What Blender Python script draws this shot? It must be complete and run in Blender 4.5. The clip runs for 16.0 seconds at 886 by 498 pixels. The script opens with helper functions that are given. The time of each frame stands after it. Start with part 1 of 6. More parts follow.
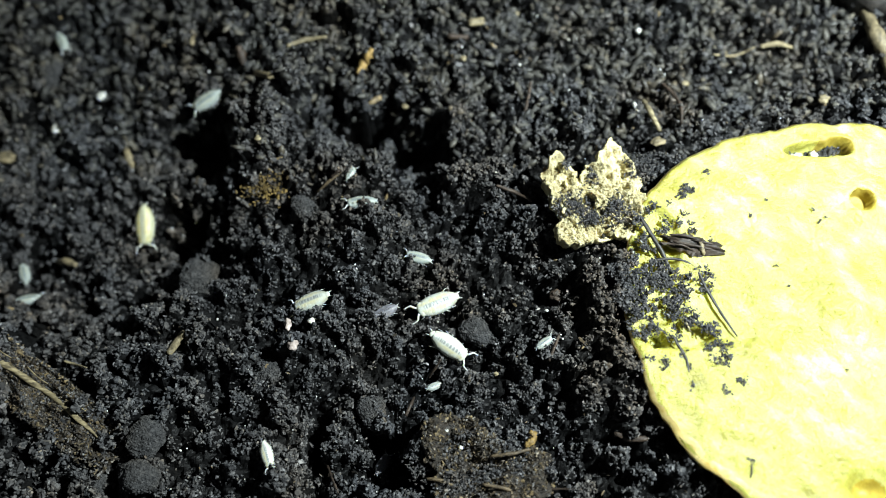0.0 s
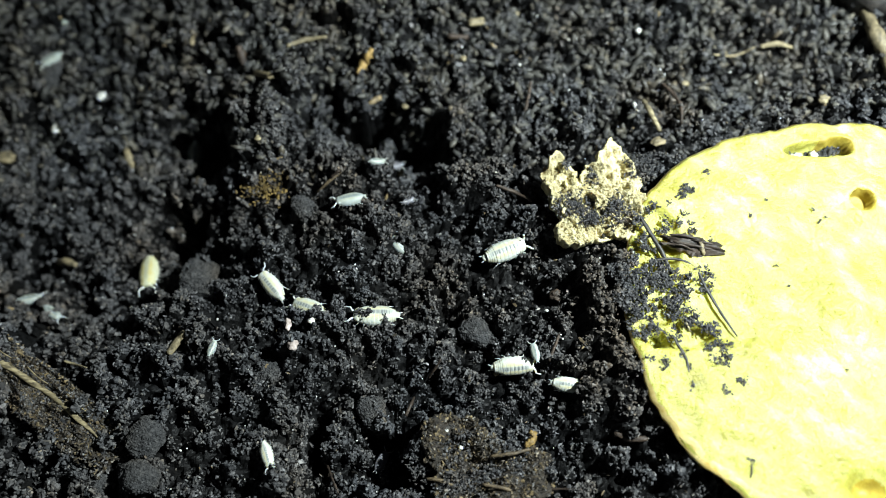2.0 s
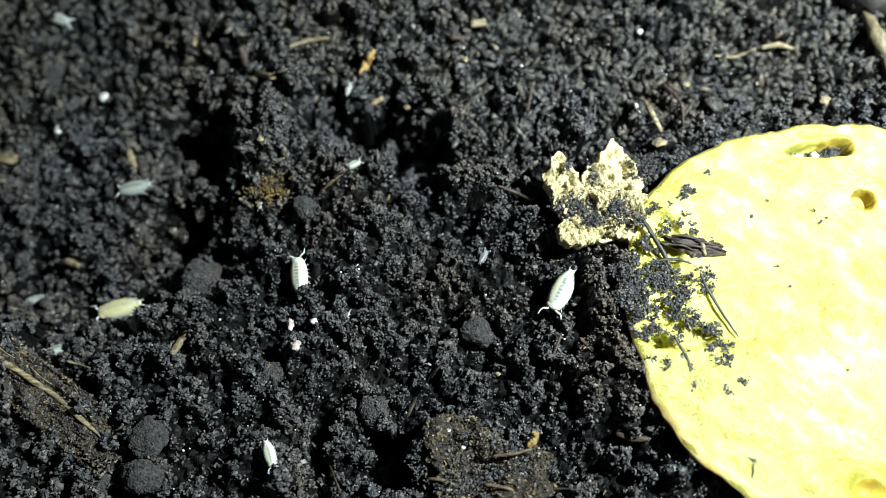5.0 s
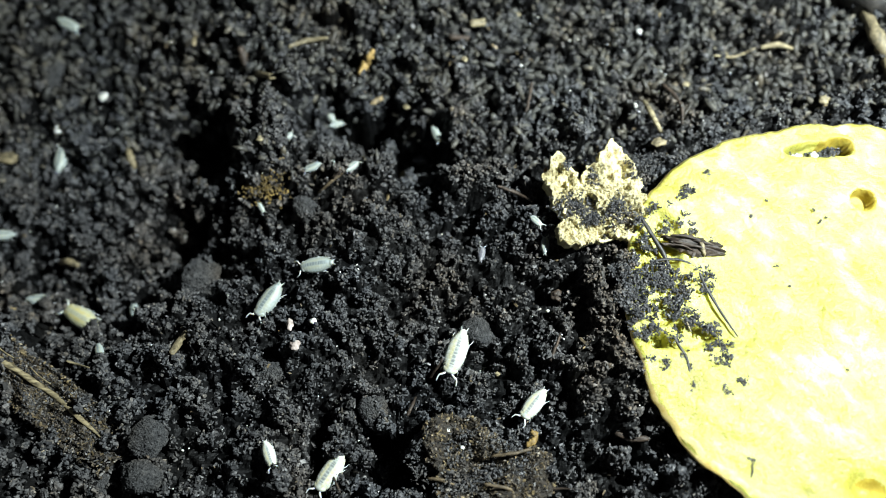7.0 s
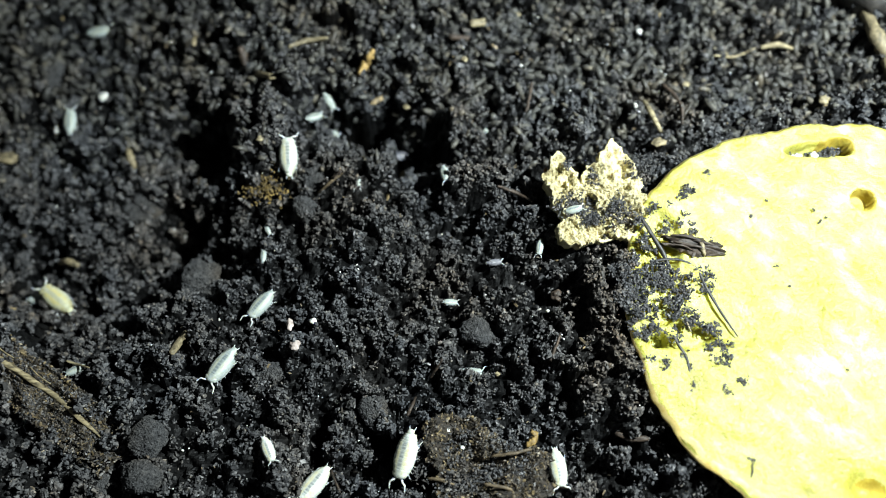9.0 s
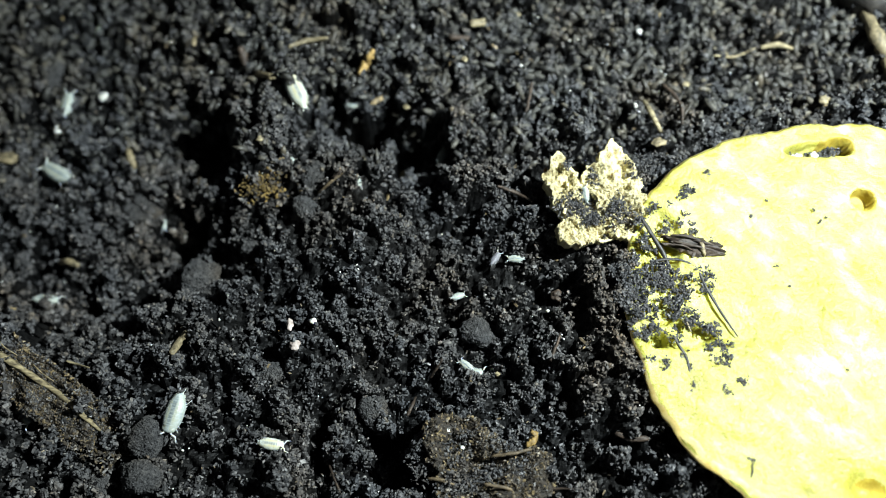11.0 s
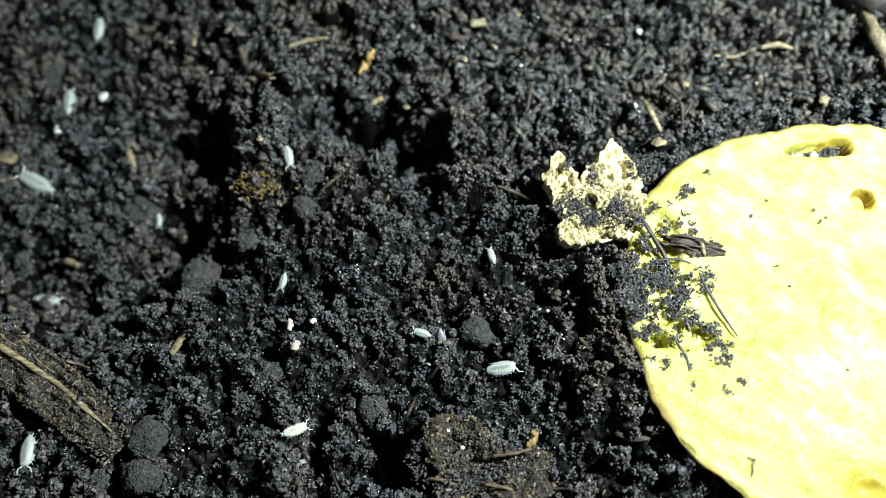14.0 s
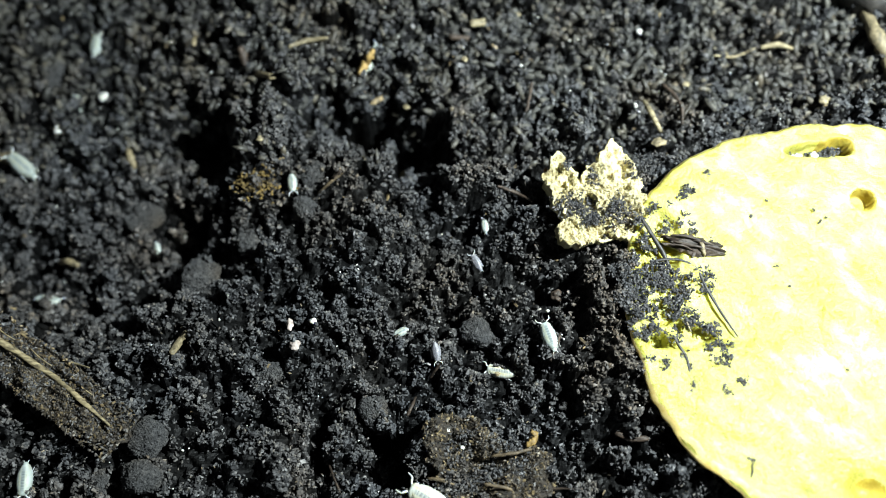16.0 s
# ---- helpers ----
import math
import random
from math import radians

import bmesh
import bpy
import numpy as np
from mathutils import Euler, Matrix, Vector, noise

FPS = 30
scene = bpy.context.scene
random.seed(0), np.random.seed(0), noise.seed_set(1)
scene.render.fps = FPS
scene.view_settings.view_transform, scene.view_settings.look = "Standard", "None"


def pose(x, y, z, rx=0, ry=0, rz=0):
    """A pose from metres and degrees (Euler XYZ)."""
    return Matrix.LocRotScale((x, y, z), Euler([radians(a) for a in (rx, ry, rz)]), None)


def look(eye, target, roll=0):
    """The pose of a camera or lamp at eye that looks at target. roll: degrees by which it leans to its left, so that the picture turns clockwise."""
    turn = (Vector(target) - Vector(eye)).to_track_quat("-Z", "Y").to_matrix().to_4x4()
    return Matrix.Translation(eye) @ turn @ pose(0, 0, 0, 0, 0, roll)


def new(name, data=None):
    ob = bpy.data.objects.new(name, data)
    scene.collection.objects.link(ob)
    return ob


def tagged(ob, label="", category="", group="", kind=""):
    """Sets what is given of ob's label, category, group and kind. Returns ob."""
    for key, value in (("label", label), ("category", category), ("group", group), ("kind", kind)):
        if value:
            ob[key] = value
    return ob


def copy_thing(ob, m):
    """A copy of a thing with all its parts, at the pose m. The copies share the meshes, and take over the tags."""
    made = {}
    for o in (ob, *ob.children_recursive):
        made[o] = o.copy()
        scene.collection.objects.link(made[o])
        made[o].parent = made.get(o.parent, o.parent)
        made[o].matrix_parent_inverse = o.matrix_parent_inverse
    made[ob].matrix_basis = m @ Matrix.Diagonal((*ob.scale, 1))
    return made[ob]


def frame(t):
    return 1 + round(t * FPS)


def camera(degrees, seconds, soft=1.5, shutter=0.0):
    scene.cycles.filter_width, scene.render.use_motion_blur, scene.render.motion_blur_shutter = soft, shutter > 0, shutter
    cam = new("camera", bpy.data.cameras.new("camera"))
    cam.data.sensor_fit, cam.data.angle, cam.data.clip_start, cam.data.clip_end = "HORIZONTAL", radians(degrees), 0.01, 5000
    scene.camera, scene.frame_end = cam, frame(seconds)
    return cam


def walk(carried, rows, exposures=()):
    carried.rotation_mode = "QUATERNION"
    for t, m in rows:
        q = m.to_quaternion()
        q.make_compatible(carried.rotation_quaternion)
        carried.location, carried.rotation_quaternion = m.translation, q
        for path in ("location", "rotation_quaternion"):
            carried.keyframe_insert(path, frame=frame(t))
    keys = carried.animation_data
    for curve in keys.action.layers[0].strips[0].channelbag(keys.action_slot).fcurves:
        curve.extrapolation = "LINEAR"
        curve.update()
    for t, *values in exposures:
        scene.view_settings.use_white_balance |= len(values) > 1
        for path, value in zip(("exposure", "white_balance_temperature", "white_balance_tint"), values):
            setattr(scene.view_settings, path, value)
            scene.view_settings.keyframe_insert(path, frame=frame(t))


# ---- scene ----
MM = 0.001
cam = camera(60, 16.0, 0.45)
EYE = (0.0, -0.026, 0.0716)
cam.data.dof.use_dof = True
cam.data.dof.focus_distance = 0.0720
cam.data.dof.aperture_fstop = 15.0


def shifted(right, up, ahead):
    """The camera's resting pose, nudged by millimetres along its own axes."""
    return look(EYE, (0.0, 0.0, 0.0)) @ pose(right * MM, up * MM, -ahead * MM)


walk(cam, [(0.0, shifted(0.14, -0.04, 0.22)), (2.6, shifted(0.14, -0.04, 0.22)), (2.9, shifted(-0.09, 0.02, 0.0)), (4.2, shifted(-0.09, 0.02, 0.0)),
           (6.3, shifted(0.0, 0.0, 0.0)), (16.0, shifted(0.0, 0.0, 0.0))],
     exposures=[(0.0, -0.18), (2.0, -0.16), (4.0, 0.0), (12.5, 0.03), (15.0, 0.15), (16.0, 0.15)])

# ---- light: one small white lamp beside the lens, and the dim room ----
world = bpy.data.worlds.new("dim_room")
scene.world = world
world.use_nodes = True
world.node_tree.nodes["Background"].inputs[0].default_value = (0.75, 0.88, 1.0, 1)
world.node_tree.nodes["Background"].inputs[1].default_value = 0.02
lamp_data = bpy.data.lights.new("phone_light", "POINT")
lamp_data.energy, lamp_data.shadow_soft_size, lamp_data.color = 1.95, 0.0013, (0.87, 0.98, 0.99)
lamp = new("phone_light", lamp_data)
lamp.matrix_world = pose(0.066, 0.005, 0.094)


# ---- node materials ----
class Mat:
    """A small builder for node materials."""

    def __init__(self, name):
        self.m = bpy.data.materials.new(name)
        self.m.use_nodes = True
        self.t = self.m.node_tree
        self.b = self.t.nodes["Principled BSDF"]
        self.co = self.t.nodes.new("ShaderNodeTexCoord").outputs["Object"]

    def put(self, key, v):
        if hasattr(v, "is_linked"):
            self.t.links.new(v, self.b.inputs[key])
        else:
            self.b.inputs[key].default_value = v
        return self

    def turned_then(self, degrees, scale):
        n = self.t.nodes.new("ShaderNodeMapping")
        n.inputs["Rotation"].default_value = (0, 0, radians(degrees))
        k = self.t.nodes.new("ShaderNodeMapping")
        k.inputs["Scale"].default_value = scale
        self.t.links.new(self.co, n.inputs["Vector"])
        self.t.links.new(n.outputs[0], k.inputs["Vector"])
        return k.outputs[0]

    def mapped(self, scale, rot=(0, 0, 0)):
        n = self.t.nodes.new("ShaderNodeMapping")
        n.inputs["Scale"].default_value = scale
        n.inputs["Rotation"].default_value = rot
        self.t.links.new(self.co, n.inputs["Vector"])
        return n.outputs[0]

    def noise(self, scale, detail=4, rough=0.6, vec=None):
        n = self.t.nodes.new("ShaderNodeTexNoise")
        n.inputs["Scale"].default_value = scale
        n.inputs["Detail"].default_value = detail
        n.inputs["Roughness"].default_value = rough
        self.t.links.new(vec or self.co, n.inputs["Vector"])
        return n.outputs["Fac"]

    def ramp(self, fac, *stops):
        n = self.t.nodes.new("ShaderNodeValToRGB")
        e = n.color_ramp.elements
        while len(e) < len(stops):
            e.new(0.5)
        for q, (p, c) in zip(e, stops):
            q.position = p
            q.color = (c, c, c, 1) if isinstance(c, (int, float)) else (*c, 1)
        self.t.links.new(fac, n.inputs[0])
        return n.outputs[0]

    def mix(self, fac, a, b, how="MIX"):
        n = self.t.nodes.new("ShaderNodeMix")
        n.data_type, n.blend_type = "RGBA", how
        for i, v in ((0, fac), (6, a), (7, b)):
            if hasattr(v, "is_linked"):
                self.t.links.new(v, n.inputs[i])
            elif i == 0:
                n.inputs[0].default_value = v
            else:
                n.inputs[i].default_value = (*v, 1)
        return n.outputs[2]

    def island(self):
        return self.t.nodes.new("ShaderNodeNewGeometry").outputs["Random Per Island"]

    def bump(self, h, strength, dist):
        n = self.t.nodes.new("ShaderNodeBump")
        n.inputs["Strength"].default_value = strength
        n.inputs["Distance"].default_value = dist
        self.t.links.new(h, n.inputs["Height"])
        self.t.links.new(n.outputs[0], self.b.inputs["Normal"])
        return self


def soil_material(name, per_island, bright=1.0, cast=(1.0, 1.0, 1.0)):
    m = Mat(name)
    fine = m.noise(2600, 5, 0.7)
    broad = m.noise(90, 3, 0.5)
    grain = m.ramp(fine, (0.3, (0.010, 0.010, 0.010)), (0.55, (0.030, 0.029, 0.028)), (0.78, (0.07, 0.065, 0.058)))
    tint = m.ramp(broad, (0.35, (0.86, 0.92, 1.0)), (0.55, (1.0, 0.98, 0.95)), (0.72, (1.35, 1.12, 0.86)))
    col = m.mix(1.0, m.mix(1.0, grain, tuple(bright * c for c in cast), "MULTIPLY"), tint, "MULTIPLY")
    if per_island:
        each = m.ramp(m.island(), (0.0, 0.40), (0.6, 0.95), (0.92, (1.55, 1.5, 1.43)), (0.98, (1.9, 1.7, 1.4)), (1.0, (2.6, 2.4, 2.1)))
        col = m.mix(1.0, col, each, "MULTIPLY")
    m.put("Base Color", col)
    m.put("Roughness", m.ramp(m.noise(1100, 2), (0.4, 0.42), (0.62, 0.75)))
    m.put("Specular IOR Level", 0.5 if per_island else 0.18)
    m.bump(fine, 0.5 if per_island else 0.9, 0.12 * MM)
    return m.m


# ground colour darkened far below the crumbs', as shade in the gaps between them
GAP_SHADE_SOIL = soil_material("moist_soil_gap_shade", False, 0.12, (0.97, 1.0, 1.04))
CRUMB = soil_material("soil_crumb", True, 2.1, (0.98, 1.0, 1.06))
PELLET = soil_material("brownish_soil_pellet", True, 1.5, (1.05, 1.04, 0.92))
CLOD = soil_material("grey_clod_soil", False, 1.9)


def plain(name, dark, light, scale=900, rough=0.7, bump=0.6, dist=0.1, sss=0.0, stretch=(1, 1, 1), spec=0.4):
    m = Mat(name)
    v = m.mapped(stretch)
    n = m.noise(scale, 5, 0.65, v)
    n2 = m.noise(scale * 0.16, 3, 0.5, v)
    c = m.ramp(n, (0.32, dark), (0.68, light))
    c = m.mix(1.0, c, m.ramp(n2, (0.35, 0.65), (0.65, 1.15)), "MULTIPLY")
    m.put("Base Color", c).put("Roughness", rough).put("Specular IOR Level", spec)
    if sss:
        m.put("Subsurface Weight", sss).put("Subsurface Radius", (1.0, 0.8, 0.4)).put("Subsurface Scale", 0.6 * MM)
    return m.bump(n, bump, dist * MM).m


BARK = plain("rotted_brown_bark", (0.008, 0.007, 0.006), (0.050, 0.038, 0.026), 2300, 0.7, 1.0, 0.35, stretch=(1, 1.4, 1))


def litter_material(name, bright):
    m = Mat(name)
    c = m.ramp(m.island(), (0.0, (0.014, 0.012, 0.010)), (0.5, (0.036, 0.029, 0.021)), (0.85, (0.085, 0.063, 0.037)), (1.0, (0.20, 0.15, 0.08)))
    c = m.mix(1.0, c, m.ramp(m.noise(1500, 3), (0.3, 0.5), (0.7, 1.3)), "MULTIPLY")
    c = m.mix(1.0, c, (bright, bright, 0.95 * bright), "MULTIPLY")
    m.put("Base Color", c).put("Roughness", 0.5)
    return m.bump(m.noise(3000, 3), 0.4, 0.08 * MM).m


LITTER = litter_material("bark_litter", 1.0)
SHRED = litter_material("plant_shred", 1.7)
PINKISH = plain("pinkish_stone", (0.22, 0.17, 0.15), (0.58, 0.50, 0.45), 1400, 0.6, 0.9, 0.15)
BARKY = plain("brown_fibre", (0.03, 0.022, 0.013), (0.17, 0.125, 0.07), 1900, 0.6, 0.9, 0.12, stretch=(0.4, 2, 2))
WOOD = plain("dark_wet_wood", (0.012, 0.009, 0.007), (0.07, 0.048, 0.033), 1500, 0.55, 0.9, 0.15, stretch=(0.35, 2, 2))
STRAW = plain("pale_straw", (0.09, 0.07, 0.04), (0.40, 0.34, 0.20), 1500, 0.6, 0.7, 0.1, stretch=(0.4, 2, 2))
TAN = plain("tan_husk", (0.05, 0.042, 0.025), (0.32, 0.26, 0.15), 1800, 0.6, 0.8, 0.12)
OCHRE = plain("ochre_rot", (0.03, 0.023, 0.010), (0.24, 0.16, 0.045), 700, 0.7, 0.9, 0.2)
RUST = plain("rusty_skin", (0.16, 0.07, 0.02), (0.46, 0.25, 0.08), 1500, 0.6, 0.7, 0.1)
GOLD = plain("golden_husk", (0.10, 0.06, 0.02), (0.46, 0.31, 0.10), 1500, 0.6, 0.9, 0.15)
CORK = plain("dry_cream_crust", (0.26, 0.20, 0.08), (0.78, 0.71, 0.42), 1300, 0.8, 1.0, 0.2, 0.1)
PALE = plain("white_mineral_and_glint", (0.45, 0.45, 0.40), (0.85, 0.85, 0.80), 1500, 0.4, 0.5, 0.08, 0.2)
ROOT = plain("dark_root", (0.010, 0.010, 0.011), (0.05, 0.045, 0.04), 1700, 0.5, 0.8, 0.1)
GREYSTRAW = plain("weathered_root", (0.045, 0.035, 0.02), (0.33, 0.27, 0.15), 1500, 0.6, 0.8, 0.1, stretch=(0.6, 2, 2))
TUB = plain("grey_plastic", (0.05, 0.05, 0.05), (0.07, 0.07, 0.07), 60, 0.5, 0.1, 0.1)


def potato_material():
    m = Mat("yellow_flesh")
    v = m.turned_then(38, (1, 1.7, 1))
    streak = m.noise(330, 4, 0.55, v)
    fine = m.noise(2400, 4, 0.6)
    broad = m.noise(70, 3, 0.5)
    c = m.ramp(streak, (0.34, (0.33, 0.30, 0.05)), (0.46, (0.41, 0.39, 0.08)), (0.56, (0.52, 0.505, 0.12)), (0.66, (0.66, 0.645, 0.23)))
    c = m.mix(1.0, c, m.ramp(broad, (0.36, (0.74, 0.74, 0.52)), (0.60, (1.03, 1.03, 1.10))), "MULTIPLY")
    c = m.mix(1.0, c, m.ramp(fine, (0.3, 0.8), (0.62, 1.0)), "MULTIPLY")
    c = m.mix(m.ramp(m.noise(75, 2, 0.5), (0.60, 0.0), (0.74, 0.4)), c, (0.44, 0.30, 0.06))
    m.put("Base Color", c).put("Roughness", m.ramp(fine, (0.3, 0.24), (0.7, 0.5))).put("Specular IOR Level", 0.5)
    m.put("Subsurface Weight", 0.6).put("Subsurface Radius", (1.0, 0.9, 0.35)).put("Subsurface Scale", 2.0 * MM)
    h = m.mix(0.7, streak, fine)
    return m.bump(h, 1.0, 0.3 * MM).m


POTATO = potato_material()


def isopod_material(name, flank, pale, gut, amount):
    """Milky cuticle; the filled gut shows through along the back."""
    m = Mat(name)
    sep = m.t.nodes.new("ShaderNodeSeparateXYZ")
    m.t.links.new(m.co, sep.inputs[0])
    side = m.t.nodes.new("ShaderNodeMath")
    side.operation = "ABSOLUTE"
    m.t.links.new(sep.outputs[1], side.inputs[0])
    blot = m.noise(7, 2, 0.5)
    ring = m.noise(1.0, 0, 0.5, m.mapped((24, 1.2, 0)))
    band = m.ramp(side.outputs[0], (0.030, amount), (0.066, 0.0))
    body = m.ramp(side.outputs[0], (0.03, pale), (0.07, flank), (0.10, flank), (0.19, pale))
    body = m.mix(m.ramp(blot, (0.38, 0.1), (0.62, 0.9)), body, pale)
    patch = m.mix(1.0, band, m.ramp(ring, (0.36, 0.40), (0.58, 1.0)), "MULTIPLY")
    for lo, hi in ((-0.36, -0.22), (0.40, 0.30)):
        n = m.t.nodes.new("ShaderNodeMapRange")
        m.t.links.new(sep.outputs[0], n.inputs[0])
        n.inputs[1].default_value, n.inputs[2].default_value = lo, hi
        patch = m.mix(1.0, patch, n.outputs[0], "MULTIPLY")
    m.put("Base Color", m.mix(patch, body, gut)).put("Roughness", 0.3).put("Specular IOR Level", 0.5)
    m.put("Subsurface Weight", 0.5).put("Subsurface Radius", (1.0, 0.9, 0.7)).put("Subsurface Scale", 0.2 * MM)
    return m.bump(m.noise(60, 2), 0.15, 0.02).m


ISO_CREAM = isopod_material("cream_cuticle", (0.48, 0.45, 0.28), (0.49, 0.52, 0.46), (0.09, 0.10, 0.11), 0.8)
ISO_YELLOW = isopod_material("yellowish_cuticle", (0.52, 0.45, 0.18), (0.50, 0.50, 0.34), (0.10, 0.10, 0.10), 0.40)
ISO_WHITE = isopod_material("white_cuticle", (0.32, 0.335, 0.26), (0.33, 0.37, 0.35), (0.07, 0.09, 0.10), 0.75)
ISO_GREY = isopod_material("violet_grey_cuticle", (0.11, 0.11, 0.12), (0.20, 0.20, 0.22), (0.04, 0.04, 0.05), 0.8)
LIMB = plain("pale_limb", (0.50, 0.52, 0.48), (0.68, 0.70, 0.66), 1500, 0.35, 0.2, 0.02, 0.4)


# ---- mesh helpers ----
def part(name, me, material, parent=None, label=""):
    if isinstance(me, bmesh.types.BMesh):
        bm, me = me, bpy.data.meshes.new(name)
        bm.to_mesh(me)
        bm.free()
    if not me.materials:
        me.materials.append(material)
    ob = new(name, me)
    if parent:
        ob.parent = parent
    return tagged(ob, label)


def mesh_of(name, verts, faces, smooth=False):
    """A mesh from arrays: verts n x 3, faces m x k."""
    verts, faces = np.asarray(verts, np.float32), np.asarray(faces, np.int32)
    me = bpy.data.meshes.new(name)
    k = faces.shape[1]
    me.vertices.add(len(verts))
    me.vertices.foreach_set("co", verts.ravel())
    me.loops.add(faces.size)
    me.loops.foreach_set("vertex_index", faces.ravel())
    me.polygons.add(len(faces))
    me.polygons.foreach_set("loop_start", np.arange(0, faces.size, k, dtype=np.int32))
    me.polygons.foreach_set("use_smooth", np.full(len(faces), smooth))
    me.update(calc_edges=True)
    return me


rng = np.random.default_rng(7)
LATTICE = rng.random((64, 64, 64)).astype(np.float32)


def vnoise(x, y, z=0.0):
    """Smooth value noise, -1 to 1, on arrays."""
    x, y = np.asarray(x, float), np.asarray(y, float)
    z = np.broadcast_to(z, x.shape)
    q = []
    for a in (x, y, z):
        i = np.floor(a).astype(int)
        f = a - i
        q.append((i & 63, (i + 1) & 63, f * f * (3 - 2 * f)))
    (x0, x1, u), (y0, y1, v), (z0, z1, w) = q
    L = LATTICE
    lo = (L[x0, y0, z0] * (1 - u) + L[x1, y0, z0] * u) * (1 - v) + (L[x0, y1, z0] * (1 - u) + L[x1, y1, z0] * u) * v
    hi = (L[x0, y0, z1] * (1 - u) + L[x1, y0, z1] * u) * (1 - v) + (L[x0, y1, z1] * (1 - u) + L[x1, y1, z1] * u) * v
    return (lo * (1 - w) + hi * w) * 2 - 1


def fnoise(x, y, z=0.0, octaves=4):
    return sum(vnoise(x * 2.03**k, y * 2.03**k, z + 7.3 * k) * 0.5**k for k in range(octaves))


# ---- the soil ----
G = 0.24                                   # mm between height samples
X0, X1, Y0, Y1 = -68.0, 62.0, -31.0, 43.0  # mm, the crumbly part
xs, ys = np.arange(X0, X1, G), np.arange(Y0, Y1, G)
GX, GY = np.meshgrid(xs, ys)

PX, PY, PZ, PT = 36.17, -7.42, 2.0, 2.3  # the potato slice's centre, underside and thickness

# hollows and mounds: x, y, height, half-widths along x and y (mm)
HOLLOWS = (
    (-27.8, 15.2, -14.0, 4.1, 3.6),
    (-9.4, 15.8, -15.0, 4.4, 3.0),
    (-3.1, 12.2, -13.0, 3.4, 2.4),
    (-9.5, 14.0, -2.2, 0.8, 2.7),
    (-4.6, -5.9, -2.6, 1.3, 1.1),
    (9.1, -2.7, -2.6, 1.1, 2.0),
    (0.4, -8.8, -2.2, 1.4, 0.9),
    (3.5, -11.8, -2.2, 2.7, 0.6),
    (-11.4, -18.8, -8.0, 1.2, 3.0),
    (-5.6, -19.8, -10.0, 1.7, 2.3),
    (-4.6, -22.4, -8.0, 1.7, 1.5),
    (-2.0, -22.7, -3.0, 1.5, 1.0),
    (-24.2, 13.9, -2.5, 0.9, 4.0),
    (-32.1, -4.6, -3.0, 2.7, 2.0),
    (-47.0, 1.9, -3.5, 2.2, 3.6),
    (-28.6, 3.9, -8.0, 6.0, 4.8),
    (-44.1, 10.1, -2.0, 6.9, 12.7),
    (-39.3, -5.1, -2.5, 7.1, 6.2),
    (11.4, 1.5, -1.8, 1.5, 1.1),
)
MOUNDS = (
    (19.5, 6.0, -0.9, 2.8, 2.6),
    (10.6, 5.0, 2.0, 2.6, 3.2),
    (10.2, 0.8, 1.2, 2.4, 2.4),
    (1.0, 13.5, 2.2, 1.5, 2.7),
    (3.8, 7.1, 2.4, 2.3, 3.2),
    (6.9, 1.1, 1.8, 2.8, 2.0),
    (-11.0, 12.3, 1.5, 3.5, 2.7),
    (-18.7, 14.1, 3.0, 2.7, 4.7),
    (-19.9, 7.4, 1.9, 3.0, 3.4),
    (-9.3, 0.8, 1.6, 5.1, 3.6),
    (-12.0, -11.2, 1.6, 4.8, 3.8),
    (-15.6, -20.0, 1.6, 3.1, 2.0),
    (-27.4, -6.6, 1.4, 2.7, 2.2),
    (14.3, -11.2, 0.8, 3.7, 6.5),
    (3.4, -19.5, 1.0, 5.6, 3.5),
    (32.1, 22.7, -0.8, 21.6, 8.0),
    (-33.8, -19.3, 0.8, 5.1, 3.0),
    (18.8, -2.1, 1.4, 1.9, 4.7),
    (16.2, -11.8, 2.0, 2.0, 4.0),
    (20.3, -21.6, 1.7, 2.2, 3.0),
)



def ease(u):
    u = np.clip(u, 0, 1)
    return u * u * (3 - 2 * u)


def relief(x, y):
    h = 0.7 * fnoise(x / 9, y / 9, 3.1, 3)
    # the bed falls away from the slice
    h = h - 6.5 * ease((-12 - x) / 30) * (0.2 + 0.8 * ease((y + 14) / 12))
    for cx, cy, a, sx, sy in HOLLOWS + MOUNDS:
        h = h + a * np.exp(-(((x - cx) / sx) ** 2 + ((y - cy) / sy) ** 2))
    # soil banked against the rim of the potato slice, and pressed down under it
    d = np.hypot(x - PX, y - PY)
    left = ease((y + 21) / 6) * ease((12 - y) / 8)
    return h + (2.6 - 0.1 * left) * np.exp(-(((d - 20.9) / (2.2 + 4.0 * left * (d > 20.9))) ** 2)) - 4.0 / (1 + np.exp(np.clip((d - 18.0) / 0.3, -50, 50)))


H = relief(GX, GY) - 2.0


